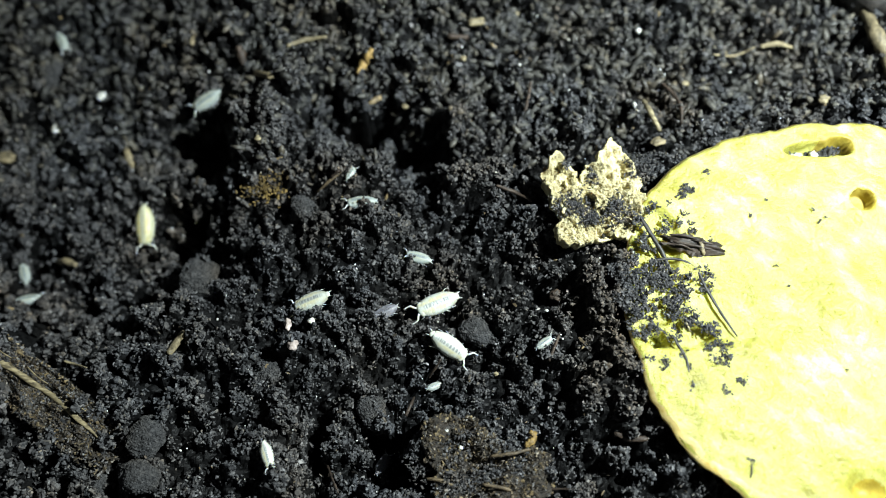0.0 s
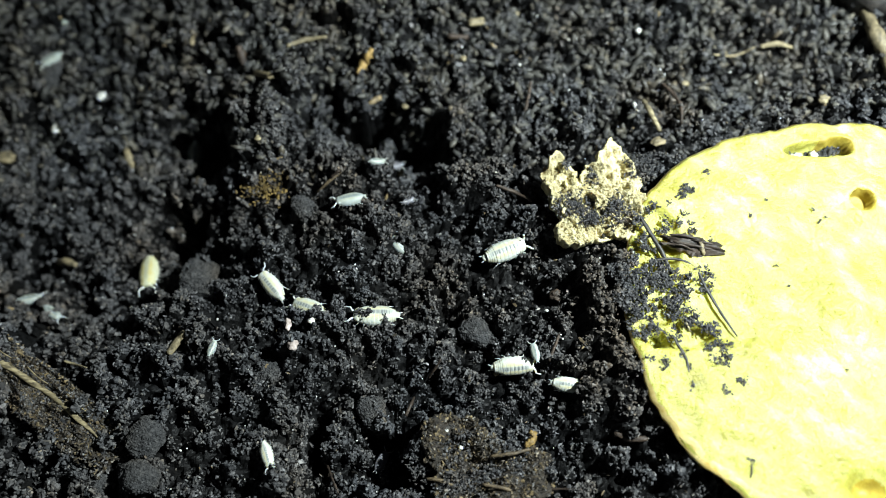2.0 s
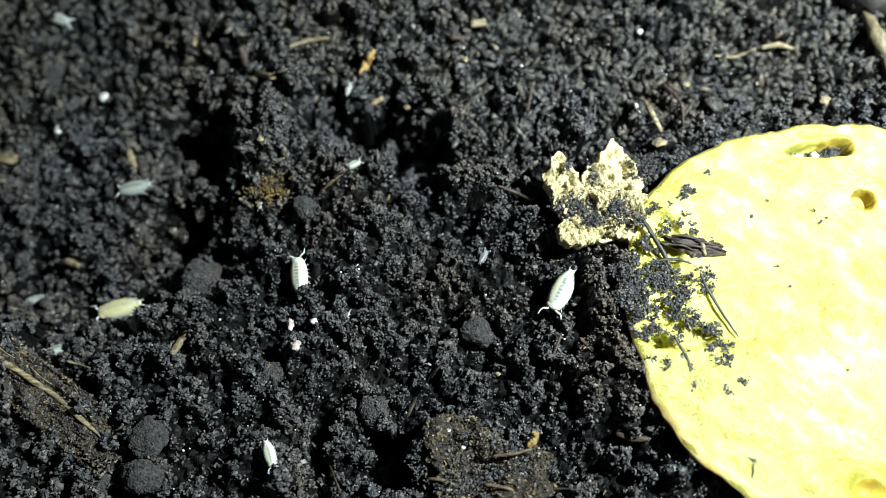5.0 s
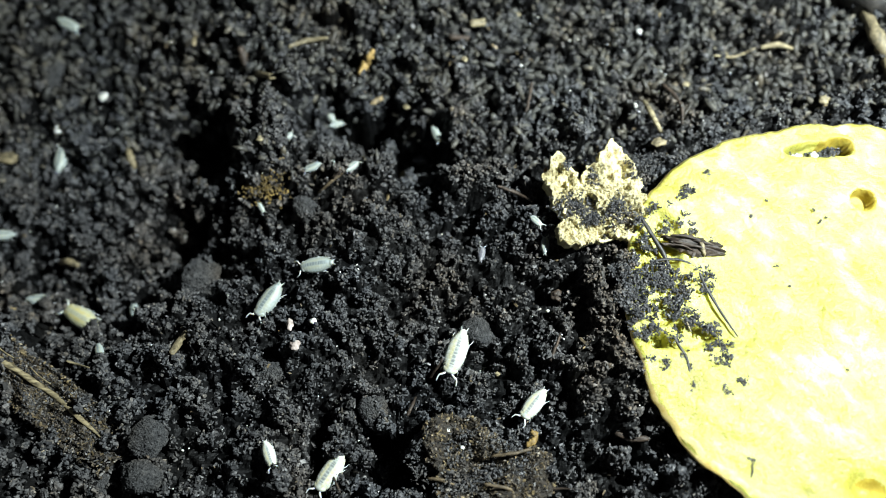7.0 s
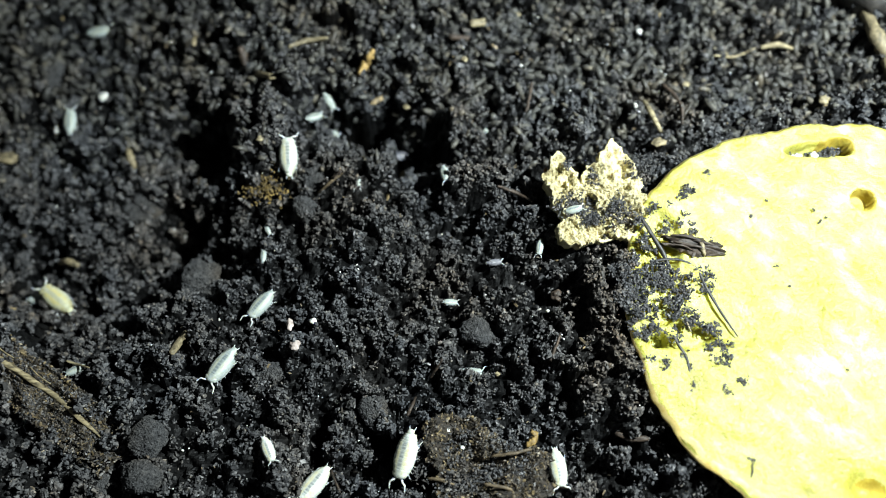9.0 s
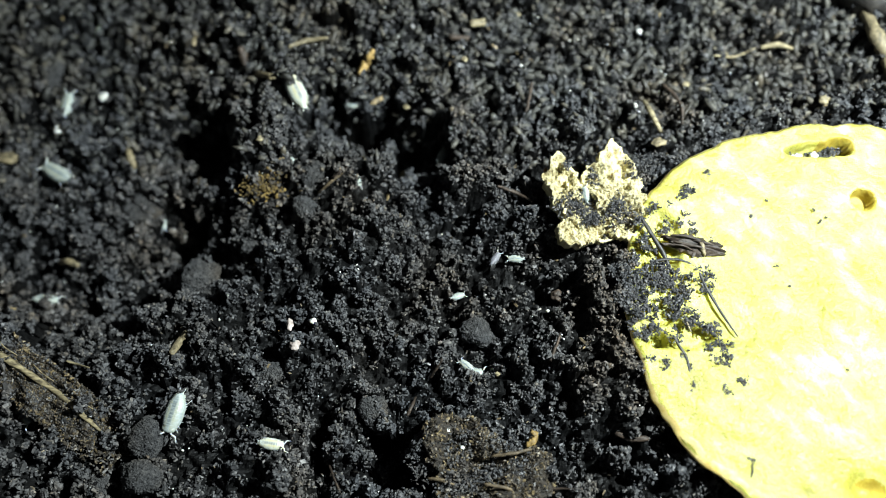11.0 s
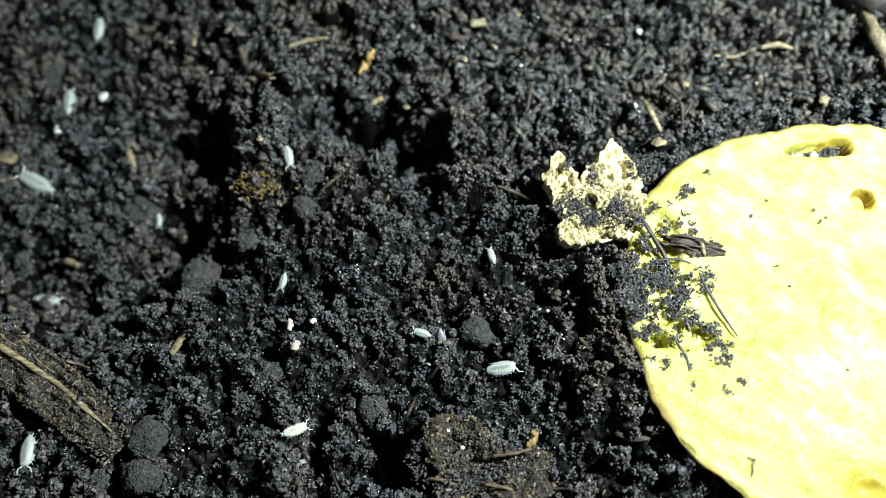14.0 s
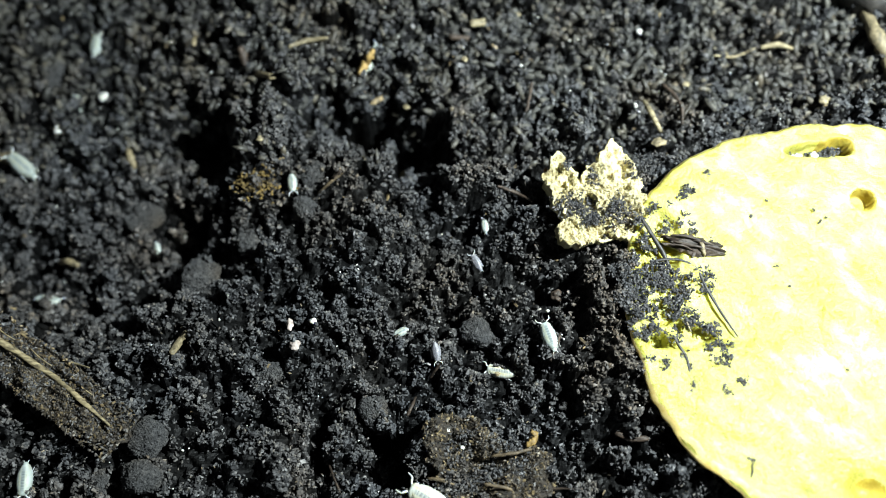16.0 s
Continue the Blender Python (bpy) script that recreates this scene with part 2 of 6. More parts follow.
def stamp_lumps(count, r0, r1, sink):
    """Press rounded lumps into the height grid, each on what lies there."""
    for k in range(count):
        x, y = rng.uniform(X0 + 1, X1 - 1), rng.uniform(Y0 + 1, Y1 - 1)
        r = r0 + (r1 - r0) * rng.random() ** 1.6
        i, j, n = int((y - Y0) / G), int((x - X0) / G), int(r / G) + 1
        i0, i1, j0, j1 = max(i - n, 0), min(i + n + 1, H.shape[0]), max(j - n, 0), min(j + n + 1, H.shape[1])
        a = rng.uniform(0, math.pi)
        dx, dy = GX[i0:i1, j0:j1] - x, GY[i0:i1, j0:j1] - y
        e = rng.uniform(0.6, 1.0)
        u, v = dx * math.cos(a) + dy * math.sin(a), (dy * math.cos(a) - dx * math.sin(a)) / e
        p, q = rng.uniform(0, 6.28, 2)
        turn = np.arctan2(v, u)
        d2 = 1 - (u * u + v * v) / (r * r) * (1 + 0.30 * np.sin(3 * turn + p) + 0.22 * np.sin(5 * turn + q))
        dome = H[i, min(j, H.shape[1] - 1)] - sink * r + r * 0.9 * np.sqrt(np.clip(d2, 0, 1))
        win = H[i0:i1, j0:j1]
        np.copyto(win, np.maximum(win, dome), where=d2 > 0)


stamp_lumps(280, 1.7, 3.2, 0.45)
stamp_lumps(2600, 0.6, 1.5, 0.08)
stamp_lumps(8500, 0.3, 0.7, 0.0)
H[np.hypot(GX - PX, GY - PY) < 18.9] = np.minimum(H, PZ - 0.4)[np.hypot(GX - PX, GY - PY) < 18.9]
# caked lumps with clefts between them
bend = 0.5 * fnoise(GX / 1.7, GY / 1.7, 2.0, 2)
H += 1.75 * np.minimum(np.abs(fnoise(GX / 3.1 + bend, GY / 3.1 - bend, 5.0, 2)), 0.6) - 0.55
H += 0.75 * np.minimum(np.abs(fnoise(GX / 1.25 - bend, GY / 1.25 + bend, 8.0, 2)), 0.7) - 0.25
H += 0.10 * fnoise(GX / 0.5, GY / 0.5, 9.0, 2) + 0.06 * rng.uniform(-1, 1, H.shape)


def height(x, y):
    """Height of the soil in mm at x, y in mm."""
    i = np.clip(((np.asarray(y) - Y0) / G).astype(int), 0, H.shape[0] - 1)
    j = np.clip(((np.asarray(x) - X0) / G).astype(int), 0, H.shape[1] - 1)
    return H[i, j]


def build_ground():
    out = np.array([4, 12, 26, 46, 70, 95])
    px, py = np.concatenate([X0 - out[::-1], xs, X1 + out]), np.concatenate([Y0 - out[::-1], ys, Y1 + out])
    X, Y = np.meshgrid(px, py)
    Z = relief(X, Y)
    Z[6:-6, 6:-6] = H
    ny, nx = X.shape
    idx = np.arange(nx * ny).reshape(ny, nx)
    faces = np.stack([idx[:-1, :-1], idx[:-1, 1:], idx[1:, 1:], idx[1:, :-1]], -1).reshape(-1, 4)
    me = mesh_of("ground", np.stack([X, Y, Z], -1).reshape(-1, 3) * MM, faces, False)
    tagged(part("ground", me, GAP_SHADE_SOIL), "moist black potting soil, loose and crumbly, darkened as shade between crumbs", "soil", kind="structure")
    for name, x, y, sx, sy in (("wall_north", 0, 140, 162, 2), ("wall_south", 0, -128, 162, 2), ("wall_east", 159, 6, 2, 132), ("wall_west", -159, 6, 2, 132)):
        bm = bmesh.new()
        bmesh.ops.create_cube(bm, size=2)
        bmesh.ops.scale(bm, vec=(sx * MM, sy * MM, 40 * MM), verts=bm.verts)
        bmesh.ops.translate(bm, vec=(x * MM, y * MM, 30 * MM), verts=bm.verts)
        tagged(part(name, bm, TUB), "plain grey plastic side of the soil tub", "tub wall", kind="structure")


def ico(level):
    bm = bmesh.new()
    bmesh.ops.create_icosphere(bm, subdivisions=level, radius=1)
    v = np.array([q.co[:] for q in bm.verts])
    f = np.array([[q.index for q in p.verts] for p in bm.faces])
    bm.free()
    return v, f


def lumps_mesh(name, pos, size, level=1, rough=0.3, stretch=(0.6, 1.6), seed=1, smooth=False):
    """Many small angular lumps in one mesh. pos n x 3, size n (mm)."""
    g = np.random.default_rng(seed)
    v, f = ico(level)
    n = len(pos)
    protos = np.stack([v * (1 + rough * g.uniform(-1, 1, (len(v), 1))) for k in range(12)])
    q = g.normal(size=(n, 4))
    q /= np.linalg.norm(q, axis=1, keepdims=True)
    w, x, y, z = q.T
    R = np.stack([1 - 2 * (y * y + z * z), 2 * (x * y - z * w), 2 * (x * z + y * w), 2 * (x * y + z * w), 1 - 2 * (x * x + z * z), 2 * (y * z - x * w),
                  2 * (x * z - y * w), 2 * (y * z + x * w), 1 - 2 * (x * x + y * y)], -1).reshape(n, 3, 3)
    if stretch:
        s = g.uniform(stretch[0], stretch[1], (n, 1, 3))
    else:
        s = np.stack([g.uniform(1.1, 2.9, n), g.uniform(0.65, 0.95, n), g.uniform(0.55, 0.85, n)], -1)[:, None, :]
    s = s * np.asarray(size).reshape(n, 1, 1)
    P = np.einsum("nij,nkj->nki", R, protos[g.integers(0, 12, n)] * s) + np.asarray(pos)[:, None, :]
    F = f[None] + (np.arange(n) * len(v))[:, None, None]
    return mesh_of(name, P.reshape(-1, 3) * MM, F.reshape(-1, 3), smooth)


def granules_mesh(name, pos, size, seed=1):
    """Many tiny eight-sided granules in one mesh."""
    g = np.random.default_rng(seed)
    v = np.array([(1, 0, 0), (-1, 0, 0), (0, 1, 0), (0, -1, 0), (0, 0, 1), (0, 0, -1)], float)
    f = np.array([(0, 2, 4), (2, 1, 4), (1, 3, 4), (3, 0, 4), (2, 0, 5), (1, 2, 5), (3, 1, 5), (0, 3, 5)])
    n = len(pos)
    q = np.linalg.qr(g.normal(size=(n, 3, 3)))[0]
    q[:, :, 0] *= np.linalg.det(q)[:, None]
    P = np.einsum("nij,nkj->nki", q, v[None] * g.uniform(0.75, 1.35, (n, 6, 1))) * np.asarray(size).reshape(n, 1, 1) + np.asarray(pos)[:, None, :]
    F = f[None] + (np.arange(n) * 6)[:, None, None]
    return mesh_of(name, P.reshape(-1, 3) * MM, F.reshape(-1, 3))


def rods_mesh(name, pos, size, seed=1, slim=(0.42, 0.60)):
    """Many short blunt rods of soil in one mesh: pos n x 3, size the half-length (mm)."""
    g = np.random.default_rng(seed)
    ring = [(0.0, 1.0), (1.0, 0.0), (0.0, -1.0), (-1.0, 0.0)]
    v = np.array([(x, y, z) for x in (-0.62, 0.62) for y, z in ring] + [(-1.0, 0.0, 0.0), (1.0, 0.0, 0.0)])
    f = []
    for k in range(4):
        m = (k + 1) % 4
        f += [(k, m, 4 + m), (k, 4 + m, 4 + k), (8, m, k), (9, 4 + k, 4 + m)]
    f = np.array(f)
    n = len(pos)
    q = np.linalg.qr(g.normal(size=(n, 3, 3)))[0]
    q[:, :, 0] *= np.linalg.det(q)[:, None]
    wide = np.stack([np.ones(n), g.uniform(slim[0], slim[1], n), g.uniform(slim[0], slim[1], n)], -1)
    local = v[None] * wide[:, None, :] * g.uniform(0.72, 1.22, (n, 10, 3))
    P = np.einsum("nij,nkj->nki", q, local) * np.asarray(size).reshape(n, 1, 1) + np.asarray(pos)[:, None, :]
    F = f[None] + (np.arange(n) * 10)[:, None, None]
    return mesh_of(name, P.reshape(-1, 3) * MM, F.reshape(-1, 3))


def build_crumbs():
    # more crumbs where the surface is steep, so that walls of pits are covered too
    gy, gx = np.gradient(H, G)
    steep = np.sqrt(1 + np.minimum(gx**2 + gy**2, 30.0))
    steep[(GY < -27) | (GY > 38) | (GX > 44 + 0.28 * (GY + 24)) | (GX < -48 - 0.3 * (GY + 24))] = 0
    # fewer in the clefts between lumps, where the darkened ground then reads as shade
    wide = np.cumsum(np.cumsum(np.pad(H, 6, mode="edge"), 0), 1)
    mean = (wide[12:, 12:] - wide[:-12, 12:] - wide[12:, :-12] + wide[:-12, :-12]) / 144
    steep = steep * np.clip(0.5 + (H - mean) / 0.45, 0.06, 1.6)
    steep = steep * (1 - 0.7 * np.clip((GY - 14) / 8, 0, 1))
    odds = np.cumsum(steep.ravel())
    # rods caked together in knots of about nine, looser and coarser at the back and at the low side
    knots, each = 16000, 9
    i, j = np.unravel_index(np.searchsorted(odds, rng.random(knots) * odds[-1]), H.shape)
    off = rng.normal(size=(knots, each, 2)) * (0.13 + 0.17 * rng.random((knots, 1, 1)))
    x, y = (xs[j][:, None] + off[:, :, 0]).ravel(), (ys[i][:, None] + off[:, :, 1]).ravel()
    d2 = (off**2).sum(-1).ravel() / 0.07
    size = np.exp(rng.normal(math.log(0.142), 0.24, len(x))) * np.where(rng.random(len(x)) < 0.2, 1.6, 1.0)
    coarse = np.clip(np.clip((y - 6) / 14, 0, 1) + np.clip((-x - 22) / 15, 0, 1), 0, 1)
    size = size * (1 + 0.35 * coarse)
    z = height(x, y) + 0.05 + (0.12 + 0.42 * np.exp(-d2)) * rng.random(len(x))
    me = rods_mesh("soil_crumbs", np.stack([x, y, z], -1), size, 15)
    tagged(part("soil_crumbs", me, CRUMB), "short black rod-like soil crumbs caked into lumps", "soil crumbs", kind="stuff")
    n = 7000
    x, y = rng.uniform(-56, 56, n), rng.uniform(4, 38, n)
    keep = rng.random(n) < np.clip((y - 8) / 12, 0, 1)
    x, y = x[keep], y[keep]
    size = rng.uniform(0.28, 0.52, len(x))
    z = height(x, y) + 0.3 * size
    me = lumps_mesh("soil_pellets", np.stack([x, y, z], -1), size, 1, 0.17, None, 6, True)
    tagged(part("soil_pellets", me, PELLET), "rounded dark soil pellets", "soil pellets", kind="stuff")


def ragged_disc(name, radius, thick, rings=40, steps=160, top=None, lift=0.0, bevel=0.3, under=0.985):
    """A closed plate: radius(angle) in mm, thick in mm, top(x, y) adds relief to the upper face."""
    a = np.linspace(0, 2 * math.pi, steps, endpoint=False)
    R = radius(a)
    verts, k = [], np.linspace(0, 1, rings + 1)[1:]
    for s in k:
        x, y = R * s * np.cos(a), R * s * np.sin(a)
        edge = thick * bevel * (1 - np.clip((1 - s) / 0.025, 0, 1)) ** 2
        z = thick - edge + (top(x, y) if top else 0)
        verts.append(np.stack([x, y, z], -1))
    for s in k[::-4]:
        x, y = R * s * np.cos(a) * under, R * s * np.sin(a) * under
        z = np.zeros(steps) + thick * 0.35 * max(0, 1 - (1 - s) / 0.06) ** 2
        verts.append(np.stack([x, y, z], -1))
    n = len(verts)
    V = np.concatenate(verts + [np.array([[0, 0, thick + (float(top(np.zeros(1), np.zeros(1))[0]) if top else 0)], [0, 0, 0]])])
    i = np.arange(steps)
    j = (i + 1) % steps
    F = [np.stack([r * steps + i, (r + 1) * steps + i, (r + 1) * steps + j, r * steps + j], -1) for r in range(n - 1)]
    caps = [np.stack([np.full(steps, n * steps), i, j, j], -1), np.stack([np.full(steps, n * steps + 1), (n - 1) * steps + j, (n - 1) * steps + i, (n - 1) * steps + i], -1)]
    me = bpy.data.meshes.new(name)
    me.from_pydata((V * MM + np.array([0, 0, lift * MM])).tolist(), [], np.concatenate(F).tolist() + [c[:3].tolist() for c in caps[0]] + [c[:3].tolist() for c in caps[1]])
    me.polygons.foreach_set("use_smooth", np.ones(len(me.polygons), bool))
    me.update()
    return me


def tube(points, radii, seg=7, rough=0.0, seed=1):
    """A tapered closed tube through points (mm), as a bmesh."""
    g = random.Random(seed)
    P = [Vector(p) for p in points]
    # resample for a smooth bend
    Q, Rr = [], []
    for k in range(len(P) - 1):
        p0, p1, p2, p3 = P[max(k - 1, 0)], P[k], P[k + 1], P[min(k + 2, len(P) - 1)]
        for s in range(4):
            u = s / 4
            Q.append(0.5 * (2 * p1 + (p2 - p0) * u + (2 * p0 - 5 * p1 + 4 * p2 - p3) * u * u + (3 * p1 - p0 - 3 * p2 + p3) * u**3))
            Rr.append(radii[k] * (1 - u) + radii[k + 1] * u)
    Q.append(P[-1])
    Rr.append(radii[-1])
    bm = bmesh.new()
    rows = []
    for k, (p, r) in enumerate(zip(Q, Rr)):
        d = (Q[min(k + 1, len(Q) - 1)] - Q[max(k - 1, 0)]).normalized()
        side = d.orthogonal() if abs(d.z) > 0.95 else d.cross(Vector((0, 0, 1)))
        side.normalize()
        upv = side.cross(d)
        rows.append([bm.verts.new((p + (side * math.cos(t) + upv * math.sin(t)) * r * (1 + rough * g.uniform(-1, 1))) * MM) for t in (2 * math.pi * q / seg for q in range(seg))])
    for a, b in zip(rows, rows[1:]):
        for q in range(seg):
            bm.faces.new((a[q], a[(q + 1) % seg], b[(q + 1) % seg], b[q]))
    bm.faces.new(rows[0][::-1])
    bm.faces.new(rows[-1])
    for f in bm.faces:
        f.smooth = True
    bmesh.ops.recalc_face_normals(bm, faces=bm.faces)
    return bm


build_ground()
build_crumbs()


# ---- loose bits ----
def turned(a):
    """Degrees seen from above, for a bit lying flat."""
    return pose(0, 0, 0, 0, 0, a)


def lump_mesh(name, size, level=3, rough=0.25, freq=1.3, seed=0.0, fine=0.08):
    v, f = ico(level)
    n = fnoise(v[:, 0] * freq + seed, v[:, 1] * freq + 3.7 * seed, v[:, 2] * freq + 9.1, 3)
    m = vnoise(v[:, 0] * 6 + seed, v[:, 1] * 6, v[:, 2] * 6 + 4.0)
    v = v * (1 + rough * n + fine * m)[:, None] * np.array(size)
    return mesh_of(name, v * MM, f, True)


def lump(name, at_mm, size, material, label, category, turn=0.0, seed=1.0, level=3, rough=0.25, fine=0.08, tilt=0.0):
    ob = part(name, lump_mesh(name, size, level, rough, 1.6, seed, fine), material)
    ob.matrix_world = Matrix.Translation(Vector(at_mm) * MM) @ pose(0, 0, 0, tilt, 0, turn)
    return tagged(ob, label, category)


def crusted(name, size, seed, count, crumb=0.11, rough=0.14):
    """A lump whose skin is caked with crumbs, as one mesh."""
    core = lump_mesh(name, size, 3, rough, 1.3, seed, 0.4 * rough)
    v = np.empty(len(core.vertices) * 3, np.float32)
    core.vertices.foreach_get("co", v)
    v = v.reshape(-1, 3) / MM
    f = np.array([p.vertices[:] for p in core.polygons])
    g = np.random.default_rng(int(seed * 100))
    mix = g.dirichlet((1, 1, 1), count)
    p = np.einsum("nk,nkj->nj", mix, v[f[g.integers(0, len(f), count)]]) * g.uniform(0.97, 1.05, (count, 1))
    skin = granules_mesh(name, p, np.exp(g.normal(math.log(crumb), 0.3, count)), int(seed * 10))
    w = np.empty(len(skin.vertices) * 3, np.float32)
    skin.vertices.foreach_get("co", w)
    w = w.reshape(-1, 3) / MM
    k = np.empty(len(skin.loops), np.int32)
    skin.loops.foreach_get("vertex_index", k)
    return mesh_of(name, np.concatenate([v, w]) * MM, np.concatenate([f, k.reshape(-1, 3) + len(v)]))


def clod(at_mm, r, seed, label="rounded dark grey clod of soil", material=None, rough=0.32):
    ob = part("soil_clod", crusted("soil_clod", (r, r * 0.9, r * 0.8), seed, int(1300 * r * r), 0.065 + 0.1 * (rough - 0.14), rough), material or CLOD)
    ob.matrix_world = Matrix.Translation(Vector(at_mm) * MM) @ turned(seed * 40)
    return tagged(ob, label, "soil clod")


def grain(at_mm, a, b, turn, material, label, category="grain", seed=2.0):
    return lump("grain", at_mm, (a, b, min(a, b) * 0.8), material, label, category, turn, seed, 3, 0.35, 0.14)


def strand(name, points, radii, material, label, category, seg=7, rough=0.3, seed=1):
    """A root, stem or straw through points in mm, as one thing standing at its first point."""
    o = Vector(points[0])
    ob = part(name, tube([Vector(p) - o for p in points], radii, seg, rough, seed), material)
    ob.matrix_world = Matrix.Translation(o * MM)
    return tagged(ob, label, category)


def crumb_clump(at_mm, rx, ry, rz, count, seed, label="clump of black soil crumbs", size=0.125, turn=0.0, material=None):
    g = np.random.default_rng(seed)
    p = g.normal(size=(count, 3)) * 0.5
    p[:, 2] = np.abs(p[:, 2])
    p = p * np.array([rx, ry, rz])
    me = rods_mesh("soil_clump", np.repeat(p, 2, 0) + g.normal(size=(2 * count, 3)) * 0.7 * size, np.exp(g.normal(math.log(1.12 * size), 0.28, 2 * count)), seed)
    ob = part("soil_clump", me, material or CRUMB)
    ob.matrix_world = Matrix.Translation(Vector(at_mm) * MM) @ turned(turn)
    return tagged(ob, label, "soil clump")


def build_potato():
    def radius(a):
        return 19.45 - 0.10 * np.cos(2 * a) - 0.13 * np.sin(2 * a) - 0.61 * np.cos(3 * a) - 0.67 * np.cos(4 * a) - 0.11 * np.sin(4 * a) + 0.22 * vnoise(a * 7, a * 0) + 0.10 * vnoise(a * 23, a * 0 + 5)

    def top(x, y):
        z = 0.42 * fnoise(x / 5, y / 5, 1.0, 3) + 0.10 * fnoise(x / 1.2, y / 1.2, 2.0, 2)
        # holes and nibbled hollows: x, y, half-widths, depth
        for cx, cy, sx, sy, d in ((3.9, 10.85, 1.0, 1.05, 1.5), (0.7, 16.15, 3.1, 0.72, 2.0), (2.7, 16.5, 1.2, 0.9, 2.1), (-16.9, -2.7, 1.0, 0.8, 1.9),
                                  (-15, -2.4, 3.0, 1.2, 0.8), (-16.5, 6.5, 2.5, 3.5, 0.8)):
            q = ((x - cx) / sx) ** 2 + ((y - cy) / sy) ** 2
            z = z - d / (1 + np.exp(np.clip(14 * (q - 1), -50, 50)))
        # a soft browned dent
        z = z - 1.9 * np.exp(-(((x + 0.1) / 1.7) ** 2 + ((y + 15.7) / 1.4) ** 2))
        return z

    base = new("potato_slice")
    base.matrix_world = pose(PX * MM, PY * MM, PZ * MM)
    flesh = ragged_disc("flesh", radius, PT, 130, 420, top, 0.0, 0.12, 0.935)
    # browned flesh inside the bored holes
    c = np.empty(len(flesh.polygons) * 3, np.float32)
    flesh.polygons.foreach_get("center", c)
    c = c.reshape(-1, 3) / MM
    bored = np.zeros(len(c), np.int32)
    for cx, cy, sx, sy in ((3.9, 10.85, 1.2, 1.15), (2.5, 16.75, 1.8, 1.25), (0.1, -15.8, 1.3, 1.15)):
        bored[(((c[:, 0] - cx) / sx) ** 2 + ((c[:, 1] - cy) / sy) ** 2 < 1.0) & (c[:, 2] > 0.2)] = 1
    flesh.materials.append(POTATO)
    flesh.materials.append(plain("browned_flesh", (0.28, 0.20, 0.02), (0.45, 0.36, 0.06), 1500, 0.5, 0.6, 0.15, 0.4))
    flesh.polygons.foreach_set("material_index", bored)
    part("flesh", flesh, POTATO, base)
    # the thin peel round the cut edge
    a = np.linspace(0, 2 * math.pi, 420, endpoint=False)
    R = radius(a)
    rows = []
    rim = PT * 0.88 + top(R * np.cos(a), R * np.sin(a))
    fold = 0.05 + 0.85 * np.exp(-(((a - 4.0) / 0.42) ** 2)) * (1 + 0.5 * vnoise(a * 11, a * 0 + 8))
    for dr, z in ((-0.35, -0.95), (-0.02, -0.45), (0.06, -0.20), (0.06, -0.04), (-0.02, 0.05)):
        rows.append(np.stack([(R + dr) * np.cos(a), (R + dr) * np.sin(a), rim + z * (1 + 0.5 * vnoise(a * 19, a * 0 + 2))], -1))
    for u in (0.5, 1.0):
        q = np.clip(u * fold / 0.486, 0, 1)
        rows.append(np.stack([(R - u * fold) * np.cos(a), (R - u * fold) * np.sin(a), rim + 0.276 * (1 - (1 - q) ** 2) + 0.05], -1))
    i = np.arange(420)
    j = (i + 1) % 420
    F = np.concatenate([np.stack([r * 420 + i, (r + 1) * 420 + i, (r + 1) * 420 + j, r * 420 + j], -1) for r in range(6)])
    part("peel", mesh_of("peel", np.concatenate(rows) * MM, F, True), PEEL, base, "thin ochre peel round the slice")
    tagged(base, "wet yellow slice of raw potato lying on the soil", "potato slice")


PEEL = plain("ochre_peel", (0.46, 0.32, 0.07), (0.74, 0.60, 0.26), 1200, 0.5, 0.6, 0.1, 0.3)
build_potato()

# soil spilled over the edge of the slice
def spilled(x, y, rx, ry, seed):
    """A loose knotted heap of soil rods on the slice."""
    g = np.random.default_rng(seed)
    area = rx * ry
    knots = max(2, int(10 * area + 2))
    a, q = g.uniform(0, 6.28, knots), np.sqrt(g.random(knots))
    each = 17
    c = np.stack([q * rx * np.cos(a), q * ry * np.sin(a), 0.12 + 0.75 * min(1.0, area) * (1 - 0.6 * q) * g.random(knots)], -1)
    p = (c[:, None, :] + g.normal(size=(knots, each, 3)) * np.array([0.17, 0.17, 0.12])).reshape(-1, 3)
    p[:, 2] = np.abs(p[:, 2])
    ob = part("soil_clump", rods_mesh("soil_clump", p, np.exp(g.normal(math.log(0.128), 0.28, len(p))), seed), CRUMB)
    ob.matrix_world = pose(x * MM, y * MM, (PZ + PT + 0.02) * MM)
    tagged(ob, "small heap of black soil crumbs on the potato slice" if area > 0.5 else "few black soil crumbs on the potato slice", "soil clump")


spilled(16.60, -3.90, 1.20, 1.00, 160)
spilled(16.90, -6.10, 1.20, 1.20, 161)
spilled(17.30, -8.30, 0.90, 1.10, 162)
spilled(17.90, -9.60, 0.60, 0.70, 163)
spilled(17.60, -2.90, 0.80, 0.70, 164)
spilled(19.50, -3.60, 0.90, 0.60, 165)
spilled(21.20, -4.20, 0.80, 0.70, 166)
spilled(19.00, -0.60, 0.80, 0.60, 180)
spilled(20.00, -3.00, 1.00, 0.50, 181)
spilled(18.60, 0.90, 0.60, 0.70, 182)
spilled(20.40, 0.30, 0.70, 0.40, 183)
spilled(24.00, -5.40, 0.50, 0.50, 184)
spilled(17.14, -4.87, 1.16, 1.39, 20)
spilled(18.49, -4.32, 1.05, 0.78, 21)
